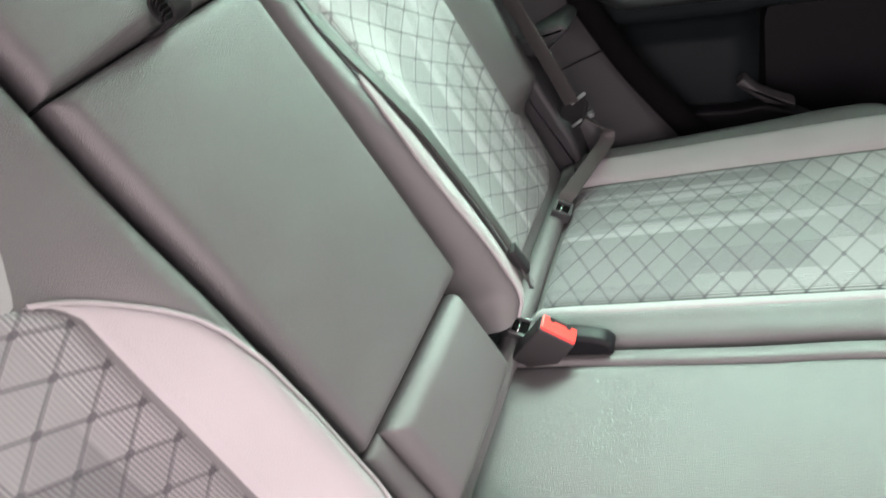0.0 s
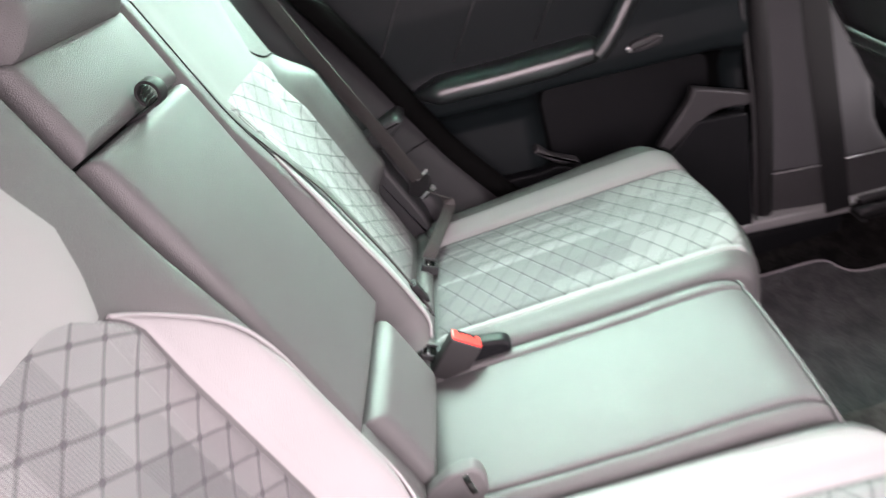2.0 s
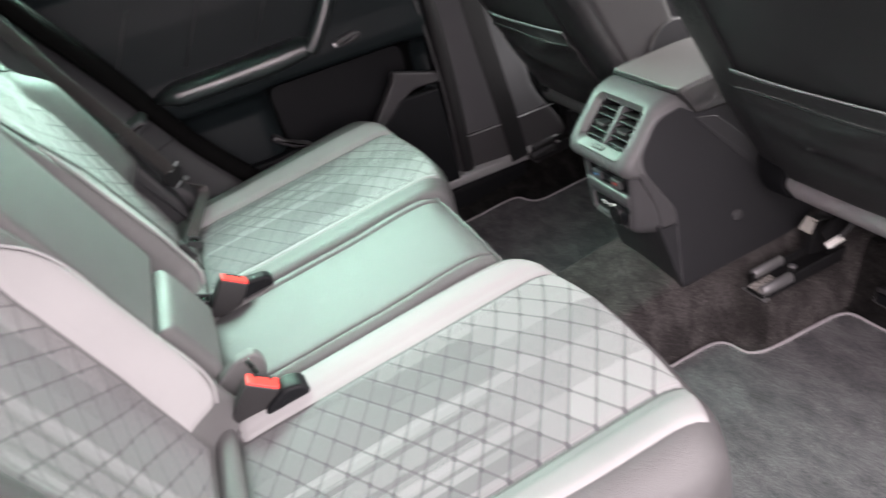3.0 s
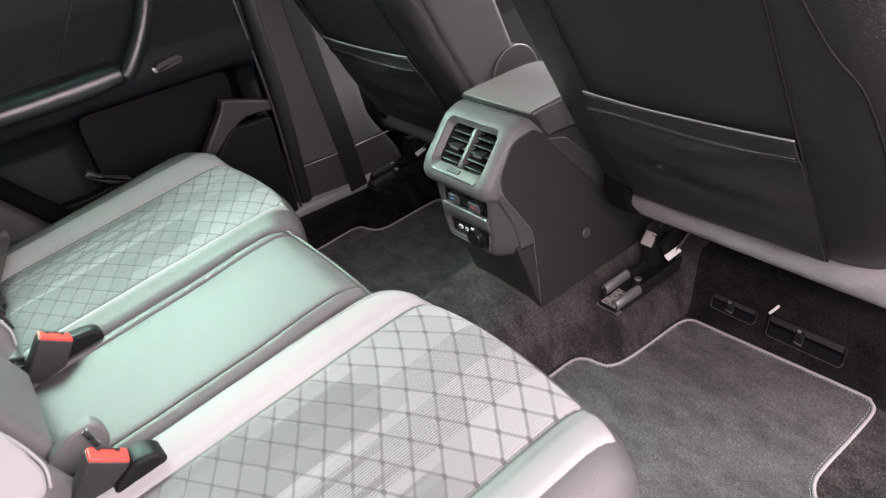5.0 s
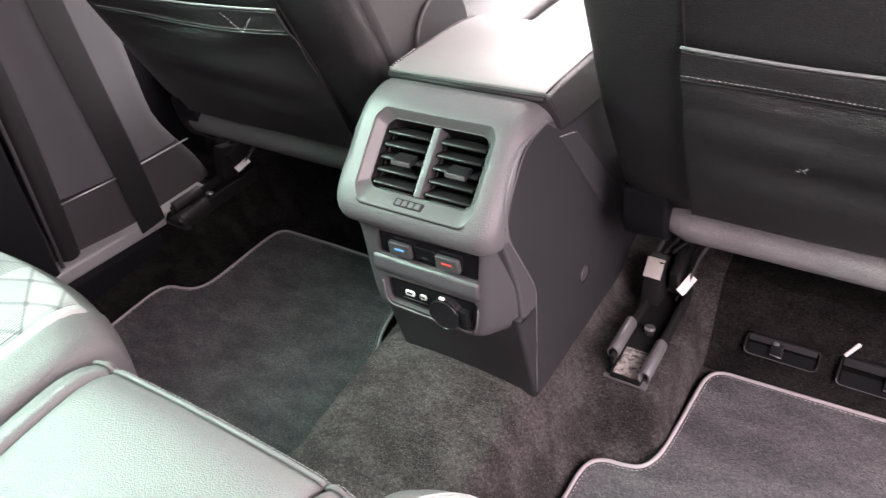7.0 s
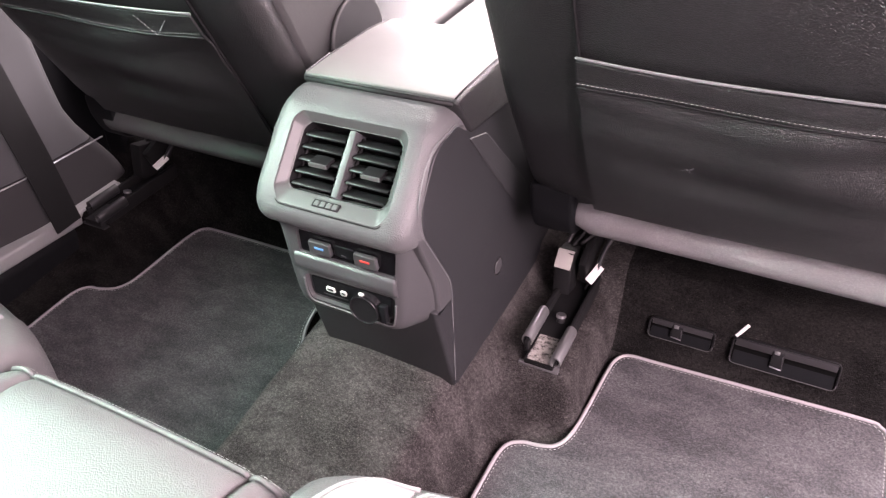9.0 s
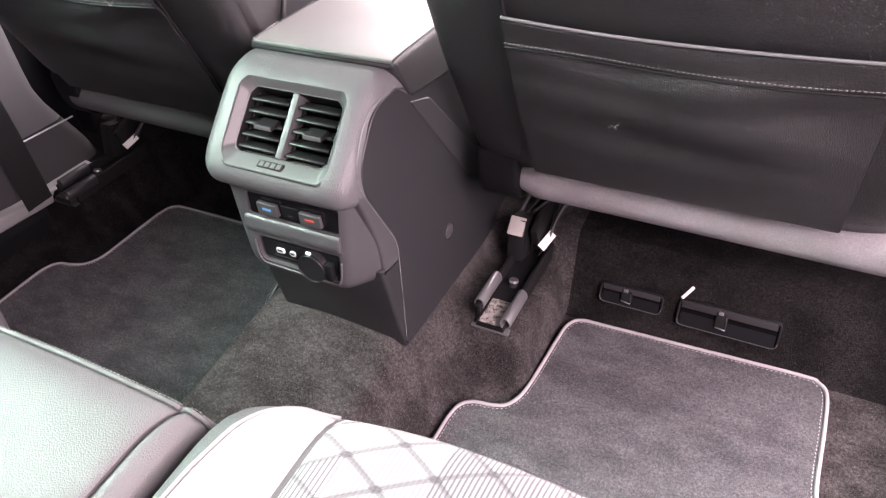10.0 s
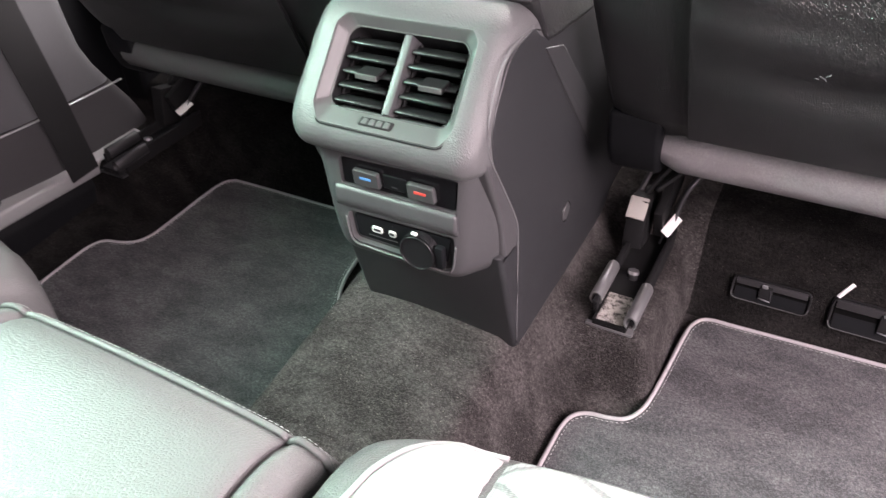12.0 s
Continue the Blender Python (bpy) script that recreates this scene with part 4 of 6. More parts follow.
def build_outer_back(sg):
    S = back_surface(sg)
    U, Z = np.meshgrid(np.r_[np.linspace(0.138 if sg > 0 else 0.112, 0.25, 34), np.linspace(0.26, 0.48, 20), np.linspace(0.49, 0.66, 34)], np.linspace(0, 1, 92), indexing="ij")
    foot = 0.295 + (0.0 if sg > 0 else 0.082) * sstep(0.260, 0.205, U)
    Z = foot + (1.03 - foot) * Z
    ob = sheet("backrest", S(U, Z), M_LEATHER, BENCH, "grey leather backrest with side bolster", flip=sg > 0)
    if sg > 0:
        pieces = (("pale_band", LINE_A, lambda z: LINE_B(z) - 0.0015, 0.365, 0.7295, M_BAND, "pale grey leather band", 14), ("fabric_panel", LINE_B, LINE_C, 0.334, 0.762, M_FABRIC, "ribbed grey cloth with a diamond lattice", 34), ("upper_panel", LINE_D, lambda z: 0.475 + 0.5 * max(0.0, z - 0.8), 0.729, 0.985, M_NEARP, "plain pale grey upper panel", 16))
        zz, line_a = np.linspace(0.366, 0.7285, 50), LINE_A
    else:
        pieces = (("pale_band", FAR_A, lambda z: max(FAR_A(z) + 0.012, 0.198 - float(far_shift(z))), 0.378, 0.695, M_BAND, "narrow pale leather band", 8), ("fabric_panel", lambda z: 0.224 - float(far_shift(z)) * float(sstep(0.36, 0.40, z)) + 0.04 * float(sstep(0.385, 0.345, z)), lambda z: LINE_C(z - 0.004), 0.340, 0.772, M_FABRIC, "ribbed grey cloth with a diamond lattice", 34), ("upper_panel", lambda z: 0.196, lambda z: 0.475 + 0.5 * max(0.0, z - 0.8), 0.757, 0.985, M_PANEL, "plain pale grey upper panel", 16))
        zz, line_a = np.linspace(0.376, 0.69, 50), FAR_A
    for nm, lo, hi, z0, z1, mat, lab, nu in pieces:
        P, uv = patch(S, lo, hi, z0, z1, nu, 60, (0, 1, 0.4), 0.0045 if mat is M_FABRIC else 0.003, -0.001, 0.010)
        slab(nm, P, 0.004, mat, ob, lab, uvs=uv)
    pipe = np.array([S(np.array([[line_a(z) - 0.001]]), np.array([[z]]))[0, 0] for z in zz])
    tube("piping", pipe + np.array([0, 0.002, 0.0006]), 0.0022, M_BAND, ob, "pale piping along the band")
    if sg < 0:
        arc = [(0.455, 0.792), (0.480, 0.776), (0.510, 0.766), (0.545, 0.762), (0.580, 0.756), (0.605, 0.742)]
        shoulder = np.array([S(np.array([[u]]), np.array([[z]]))[0, 0] for u, z in arc])
        tube("shoulder_seam", smooth_path(shoulder, 5) + np.array([0, 0.001, 0.0006]), 0.0016, M_RUBBER, ob, "dark sewn seam over the side bolster")
        seam = np.array([S(np.array([[np.interp(z, [0.66, 0.72, 1.0], [0.183, 0.188, 0.190])]]), np.array([[z]]))[0, 0] for z in np.linspace(0.66, 0.99, 30)])
        tube("belt_slot", seam + np.array([0, 0.0008, 0.0004]), 0.0012, M_RUBBER, ob, "dark slot along the belt")


def local_prism(nm, pts, lo, hi, r, mat, parent, label="", rr=0.012):
    m = pose(*HINGE, TILT_B, 0, 0)
    return prism(nm, round_poly(pts, rr), lo, hi, r, "xzy", mat, parent, label, 5, m)


def build_middle_back():
    m = pose(*HINGE, TILT_B, 0, 0)
    ob = local_prism("backrest", [(-0.132, -0.12), (0.132, -0.12), (0.132, 0.50), (-0.132, 0.50)], -0.10, -0.03, 0.01, M_RUBBER, BENCH, "middle backrest with fold-down armrest panel")
    pad("armrest_panel", 0.133, 0.0, 0.390, 0.003, -0.05, 0.004, 0.014, M_LEATHER, ob, "flat grey leather armrest panel", m, wob=0.0006)
    pad("lower_pad", 0.103, -0.130, -0.008, 0.012, -0.04, 0.004, 0.018, M_LEATHER, ob, "small lower leather pad", m)
    pad("side_pad", 0.017, -0.130, -0.004, -0.004, -0.05, 0.002, 0.010, M_LEATHER, ob, "narrow leather filler beside the lower pad", m @ Matrix.Translation((0.121, 0, 0)), 12, 24)
    pad("upper_pad", 0.133, 0.3935, 0.492, 0.002, -0.04, 0.006, 0.014, M_LEATHER, ob, "leather pad above the armrest", m)
    h = thing("head_restraint", (0.02, -0.68, 0.92), "small grey leather head restraint on the middle backrest", "headrest")
    pad("front_pad", 0.118, 0.486, 0.68, 0.030, -0.06, 0.010, 0.035, M_LEATHER, h, "", m)
    for x in (-0.05, 0.05):
        tube("post", [tuple(m @ Vector((x, -0.02, 0.44))), tuple(m @ Vector((x, -0.02, 0.56)))], 0.006, M_CHROME, h, "bright steel post", up=(1, 0, 0))
    lp = thing("pull_loop", (0.006, -0.62, 0.84), "black ribbed webbing pull loop above the folding armrest", "pull loop")
    m = pose(*HINGE, TILT_B, 0, 0)
    th = np.linspace(-0.62 * np.pi, 1.2 * np.pi, 26)
    path = [m @ Vector((0.0, -0.02, 0.392)), m @ Vector((0.0, 0.004, 0.390))] + [m @ Vector((0.0, 0.022 + 0.0115 * np.cos(t), 0.4025 + 0.0125 * np.sin(t))) for t in th]
    strap("band", [tuple(p) for p in path], 0.022, 0.0036, (1, 0, 0), M_RUBBER, lp)
    for k in range(5):
        p = m @ Vector((0.0, 0.0165 + 0.0006 * k, 0.3955 + 0.0042 * k))
        box("rib", tuple(p), (0.018, 0.0075, 0.0016), 0.0006, M_RUBBER, lp, "", (TILT_B + 30, 0, 0), 1)


def build_gap_trim():
    ob = tube("gap_trim", smooth_path([(-0.60, -0.470, 0.312), (-0.3, -0.466, 0.314), (0, -0.464, 0.314), (0.3, -0.466, 0.314), (0.60, -0.470, 0.312)], 8), 0.017, M_LEATHER, None, "", 12)
    tagged(ob, "grey padded strip between bench cushion and backrest", "trim", kind="structure")
    for x in (-0.172, -0.452, 0.186, 0.46):
        ob = thing("child_seat_anchor", (x, -0.455, 0.33), "small grey plastic child seat anchor with bright bar", "anchor", "child seat anchors")
        m = pose(x, -0.452, 0.3335, -24, 0, 0)
        ring = round_poly([(-0.018, -0.016), (0.018, -0.016), (0.018, 0.016), (-0.018, 0.016)], 0.006, 4)
        inner = offset_poly(ring, 0.0055)
        rows = [(ring, -0.014), (ring, 0.001), (offset_poly(ring, 0.0012), 0.0022), (offset_poly(ring, 0.0045), 0.0022), (inner, 0.001), (inner, -0.016)]
        V = [tuple(m @ Vector((p, q, h))) for r, h in rows for p, q in r]
        me = mesh_object("guide", V, grid_faces(len(rows), len(ring), True), M_TRIM, True)
        me.data.set_sharp_from_angle(angle=radians(35))
        finish(me, ob, "grey plastic guide frame")
        part_bm("hollow", rbox((0.026, 0.022, 0.002), 0, 1, m @ pose(0, 0, -0.0035)), M_HOLE, ob, "dark opening")
        tube("bar", [tuple(m @ Vector((-0.010, -0.002, -0.001))), tuple(m @ Vector((0.010, -0.002, -0.001)))], 0.0022, M_CHROME, ob, "bright steel bar")


def build_buckle(x, turn, pocket, sleeve, label):
    ob = thing("seat_belt_buckle", (x, -0.40, 0.33), label, "belt buckle", "seat belt buckles")
    m = pose(x, -0.388, 0.368, -37, 4, turn)
    prism("housing", round_poly([(-0.0135, -0.026), (0.0135, -0.026), (0.0135, 0.026), (-0.0135, 0.026)], 0.005), -0.075, -0.001, 0.003, "xyz", M_BUCKLE, ob, "dark grey plastic housing", 3, m, 0.001)
    prism("release_button", round_poly([(-0.0112, -0.0235), (0.0112, -0.0235), (0.0112, 0.0235), (-0.0112, 0.0235)], 0.003), -0.008, 0.002, 0.0015, "xyz", M_RED, ob, "red release button", 3, m)
    part_bm("tongue_slot", rbox((0.004, 0.030, 0.004), 0.0008, 1, m @ pose(-0.0088, 0, 0.0008)), M_RUBBER, ob, "dark tongue slot")
    for k in (-1, 1):
        part_bm("mark", rbox((0.003, 0.005, 0.0010), 0.0003, 1, m @ pose(-0.0055, 0.011 * k, 0.0022)), M_RUBBER, ob, "dark raised mark")
    prism("pocket", round_poly(sleeve, 0.008), *pocket, 0.006, "yzx", M_DARK, ob, "dark cloth sleeve in the seat gap")


def build_bench_details():
    build_buckle(-0.134, 3, (-0.166, -0.138), [(-0.43, 0.285), (-0.43, 0.345), (-0.38, 0.352), (-0.336, 0.348), (-0.325, 0.338), (-0.334, 0.300)], "black belt buckle with red button on the bench, middle place")
    build_buckle(0.200, -6, (0.182, 0.220), [(-0.405, 0.285), (-0.400, 0.330), (-0.365, 0.354), (-0.340, 0.350), (-0.330, 0.334), (-0.342, 0.290)], "black belt buckle with red button beside the pale cushion")
    # fabric tab with a metal tongue beside the near buckle
    t = thing("belt_tab", (0.135, -0.40, 0.34), "grey leather tab with bright metal edge in the seat gap", "belt tab")
    prism("tab", round_poly([(-0.455, 0.315), (-0.40, 0.312), (-0.378, 0.345), (-0.380, 0.368), (-0.390, 0.380), (-0.42, 0.375), (-0.455, 0.350)], 0.008), 0.118, 0.140, 0.004, "yzx", M_LEATHER, t)
    box("tongue", (0.1415, -0.398, 0.360), (0.004, 0.008, 0.030), 0.0015, M_CHROME, t, "bright metal edge", (12, 0, 0))
    # centre belt, stowed down the joint of the far backrest
    b = thing("centre_belt", (-0.175, -0.46, 0.36), "black webbing belt with bright tongue along the backrest joint", "seat belt")
    S = back_surface(-1)
    zs = np.linspace(0.385, 0.985, 60)
    us = np.interp(zs, [0.385, 0.45, 0.60, 0.72, 0.985], [0.204, 0.2115, 0.2115, 0.206, 0.199])
    pts = S(us[:, None], zs[:, None])[:, 0]
    across = S(us[:, None] - 0.008, zs[:, None])[:, 0] - S(us[:, None] + 0.008, zs[:, None])[:, 0]
    out = np.cross(np.gradient(pts, axis=0), across)
    out /= np.linalg.norm(out, axis=1, keepdims=True)
    out = out * np.sign(out[:, 1:2])
    strap("webbing", pts + out * np.interp(zs, [0.385, 0.62, 0.74, 0.985], [0.0085, 0.0075, 0.0000, -0.0045])[:, None], 0.024, 0.003, across, M_WEBD, b)
    box("end_clip", (-0.200, -0.446, 0.424), (0.022, 0.012, 0.040), 0.004, M_RUBBER, b, "black end clip", (TILT_B, 0, 12))
    box("tongue", (-0.204, -0.440, 0.388), (0.016, 0.004, 0.024), 0.0015, M_CHROME, b, "bright metal tongue", (TILT_B, 0, 12))
    # far outer belt
    f = thing("outer_seat_belt", (-0.63, -0.45, 0.34), "dark webbing seat belt with stowed tongue beside the far bolster", "seat belt")
    strap("webbing", smooth_path([(-0.640, -0.64, 0.86), (-0.615, -0.565, 0.70), (-0.590, -0.490, 0.55), (-0.576, -0.446, 0.455)], 6), 0.036, 0.0025, (0.5, 0.8, 0), M_WEB, f)
    strap("lap_webbing", smooth_path([(-0.596, -0.436, 0.420), (-0.606, -0.412, 0.396), (-0.608, -0.401, 0.380), (-0.598, -0.403, 0.370), (-0.550, -0.422, 0.357), (-0.495, -0.444, 0.342), (-0.480, -0.460, 0.325)], 6), 0.024, 0.0028, (0.11, 0.59, -0.43), M_WEB, f)
    prism("tongue", round_poly([(-0.020, -0.026), (0.020, -0.026), (0.023, 0.000), (0.018, 0.024), (-0.018, 0.024), (-0.023, 0.000)], 0.006, 4), -0.004, 0.004, 0.002, "xyz", M_RUBBER, f, "black plastic tongue", 3, pose(-0.588, -0.446, 0.440, 72, 20, 62))
    box("slot_plate", (-0.578, -0.436, 0.462), (0.003, 0.030, 0.006), 0.0012, M_STEEL, f, "bright upper edge of the tongue", (35, 10, 10))
    box("steel_tip", (-0.566, -0.440, 0.424), (0.003, 0.020, 0.005), 0.0012, M_STEEL, f, "bright steel tip", (35, 10, 10))
    box("button", (-0.603, -0.424, 0.420), (0.010, 0.010, 0.010), 0.003, M_STEEL, f, "small bright stop button", (25, 10, 10))
    ob = prism("side_filler", round_poly([(-0.52, 0.30), (-0.44, 0.30), (-0.455, 0.37), (-0.52, 0.52), (-0.56, 0.52), (-0.58, 0.34)], 0.01), -0.70, -0.598, 0.01, "yzx", M_TRIM)
    tagged(ob, "dark trim filling the gap under the far bolster", "trim", kind="structure")


# ---- front seats ----


def build_front_seat(cx, dy, sg, which):
    """sg: +1 the near seat; its inner side is towards the tunnel."""
    ob = thing("car_seat", (cx, 0.62 + dy, 0.12), "black leather front seat with vinyl map pocket, " + which, "car seat", "front seats")
    def py(z):
        return 0.41 + dy - 0.47 * (z - 0.557)
    hw = 0.249
    outer = 0.058 if sg > 0 else 0.0
    P = []
    for z in np.linspace(0.315, 1.08, 46):
        y0 = py(z) + 0.018 * sstep(0.36, 0.315, z)
        w = hw + 0.010 * sstep(0.33, 0.50, z) - 0.035 * sstep(0.75, 1.0, z) - 0.06 * sstep(1.0, 1.08, z)
        d = 0.135 - 0.02 * sstep(0.6, 1.0, z)
        e = w + outer * sstep(0.33, 0.46, z)
        ring = round_poly([(cx - w, y0 + 0.012), (cx - w + 0.05, y0), (cx + e - 0.05, y0), (cx + e, y0 + 0.016), (cx + e - 0.01, y0 + d), (cx, y0 + d + 0.02), (cx - w + 0.01, y0 + d)], [0.03, 0.03, 0.03, 0.03, 0.06, 0.1, 0.06], 6)
        P.append(np.c_[ring, np.full(len(ring), z)])
    sheet("back_shell", P, M_SEATB, ob, "black leather back", close_v=True, caps=True)
    xl, xr = cx - 0.158, cx + 0.180
    if sg < 0:
        xl, xr = cx - 0.180, cx + 0.175
    # pocket sheet, a little slack; its dark elastic hem is painted pale as a highlight
    T, H = np.meshgrid(np.linspace(0, 1, 30), np.linspace(0, 1, 26), indexing="ij")
    zt = 0.557 - 0.012 * np.sin(np.pi * T) * 0.6
    zb = 0.338
    Z = zb + (zt - zb) * H
    fold = 0.0075 * np.exp(-(((H - 0.66 + 0.16 * T) / 0.10) ** 2)) * np.sin(np.pi * T) ** 0.6 + 0.0065 * np.exp(-(((H - 0.26 - 0.10 * T) / 0.13) ** 2)) * np.sin(np.pi * np.clip(T * 1.15 - 0.1, 0, 1)) - 0.005 * np.exp(-(((H - 0.47 + 0.08 * T) / 0.08) ** 2)) * np.sin(np.pi * T)
    bulge = fold + 0.004 + 0.010 * np.sin(np.pi * T) * np.sin(np.pi * np.clip(H, 0, 1)) ** 0.7 + 0.004 * H
    wr = 0.0026 * np.sin(H * 24 + 2.5 * np.sin(T * 4)) * sstep(0.62, 0.8, H) * (1 - sstep(0.86, 0.95, H)) + 0.0044 * np.sin(T * 9 + 3 * H) * np.sin(np.pi * H) + 0.002 * np.sin(5 * T - 11 * H) * np.sin(np.pi * T)
    X = xl + (xr - xl) * T
    G = np.stack([X, py(Z) - bulge - wr, Z], -1)
    slab("map_pocket", G[:, ::-1], 0.003, M_POCKET, ob, "slack black vinyl pocket")
    rim = G[:, -1] + np.array([0, -0.001, 0.002])
    tube("pocket_hem", rim, 0.0016, M_STEELCLOTH, ob, "pocket hem with its highlight painted pale")
    stitches("hem_stitching", G[1:-1, -1] + np.array([0, -0.0012, -0.0024]), (0, -0.9, 0.3), M_THREAD, ob, 0.0022, 0.0022, 0.00026, "pale sewn thread")
    k = 22
    tube("pocket_seam", G[:, k] + np.array([0, -0.0034, -0.003]), 0.0013, M_RUBBER, ob, "dark sewn seam below the hem")
    stitches("pocket_stitching", G[:, k] + np.array([0, -0.0052, 0.0016]), (0, -0.9, 0.3), M_SEWN, ob, 0.0026, 0.0019, 0.00028)
    bm = bmesh.new()
    bmesh.ops.create_uvsphere(bm, u_segments=10, v_segments=6, radius=0.0015, matrix=Matrix.Translation(Vector(rim[0])))
    part_bm("hem_knot", bm, M_THREAD, ob, "pale thread knot at the hem's end")
    for x in (xl, xr):
        tube("side_seam", [(x, py(z) - 0.0015, z) for z in np.linspace(0.335, 1.0, 20)], 0.0018, M_RUBBER, ob)
    if sg > 0:
        edge = smooth_path([(0.585, py(0.80) - 0.001, 0.80), (0.620, py(0.695) - 0.001, 0.695), (0.649, py(0.64) + 0.001, 0.64), (0.660, py(0.54) + 0.004, 0.54), (0.650, py(0.42) + 0.003, 0.42)], 8)
        tube("bolster_seam", edge, 0.0016, M_RUBBER, ob, "sewn seam of the outer bolster")
        for k, (dx, dz, turn) in enumerate(((0, 0, 20), (0.004, 0.0025, -35), (-0.004, -0.002, 5), (0.0025, -0.0022, 60))):
            box("scuff_mark", (0.330 + dx, py(0.445 + dz) - 0.0185, 0.445 + dz), (0.0055 - 0.001 * k, 0.0006, 0.0008), 0.0002, M_STEELCLOTH, ob, "pale scuff on the vinyl", (25, turn, 0))
    if sg < 0:
        xv = -0.284
        stitches("pocket_tab", [(xv - 0.02, py(0.55) - 0.018, 0.55), (xv, py(0.525) - 0.019, 0.525), (xv + 0.032, py(0.55) - 0.018, 0.55)], (0, -0.9, 0.3), M_THREAD, ob, 0.003, 0.002, 0.0005)
    # padded roll under the back; the far one has shade put into its colour
    a, b = (cx - 0.188, cx + 0.275) if sg > 0 else (cx - 0.235, cx + 0.20)
    R = []
    for x in np.linspace(a, b, 24):
        th = np.linspace(0, 2 * np.pi, 18, endpoint=False)
        rr = 0.031 * min(1, (min(x - a, b - x) / 0.008 + 0.6) ** 0.5 if min(x - a, b - x) < 0.008 else 1)
        sag = 0.004 * math.sin(7 * x)
        R.append(np.stack([np.full(18, x), 0.557 + dy + 0.0 + rr * 1.1 * np.cos(th), 0.302 + sag * 0.4 + rr * np.sin(th)], -1))
    sheet("lower_roll", R, M_ROLL if sg > 0 else M_ROLLD, ob, "grey felt roll under the back" if sg > 0 else "grey roll under the back, shade painted into its colour", close_v=True, caps=True)
    for x0 in (cx - hw + 0.034, cx + hw + outer - 0.026 + 0.02 * (sg > 0)):
        prism("corner_cover", round_poly([(0.520 + dy, 0.345), (0.523 + dy, 0.300), (0.540 + dy, 0.268), (0.56 + dy, 0.262), (0.64 + dy, 0.266), (0.66 + dy, 0.35)], [0.01, 0.02, 0.012, 0.01, 0.02, 0.02]), x0 - 0.032, x0 + 0.028, 0.008, "yzx", M_DARK, ob, "black plastic corner cover", 5)
    # cushion ahead and its frame
    prism("cushion", round_poly([(0.60 + dy, 0.30), (0.63 + dy, 0.42), (1.12 + dy, 0.47), (1.16 + dy, 0.40), (1.14 + dy, 0.30)], 0.03), cx - 0.25, cx + 0.25, 0.04, "yzx", M_BLACKL, ob, "black leather cushion")
    if sg < 0:
        # hinge disc on the tunnel side
        bm = bmesh.new()
        bmesh.ops.create_cone(bm, cap_ends=True, segments=40, radius1=0.060, radius2=0.057, depth=0.022, matrix=pose(cx + hw + 0.008, 0.562, 0.478, 0, 90, 0))
        part_bm("hinge_cover", bm, M_CONS, ob, "round grey hinge cover")
        tube("hinge_rim", [(cx + hw + 0.016, 0.562 + 0.0575 * math.cos(t), 0.478 + 0.0575 * math.sin(t)) for t in np.linspace(0, 2 * np.pi, 40, endpoint=False)], 0.003, M_VENTF, ob, "rounded rim", 8, True, up=(1, 0, 0))
        prism("side_bolster", round_poly([(0.47, 0.44), (0.40, 0.60), (0.27, 0.95), (0.42, 1.0), (0.55, 0.60), (0.60, 0.44)], 0.03), cx + hw - 0.035, cx + hw + 0.012, 0.012, "yzx", M_BOLSTER, ob, "grey leather side bolster")
    return ob


def rolled_edge(r, wall, gap):
    """Outline of a steel edge rolled into an open ring."""
    th = np.linspace(gap, 2 * np.pi - gap, 22)
    out = np.stack([np.cos(th), np.sin(th)], 1)
    return np.concatenate([out * r, out[::-1] * (r - wall)])


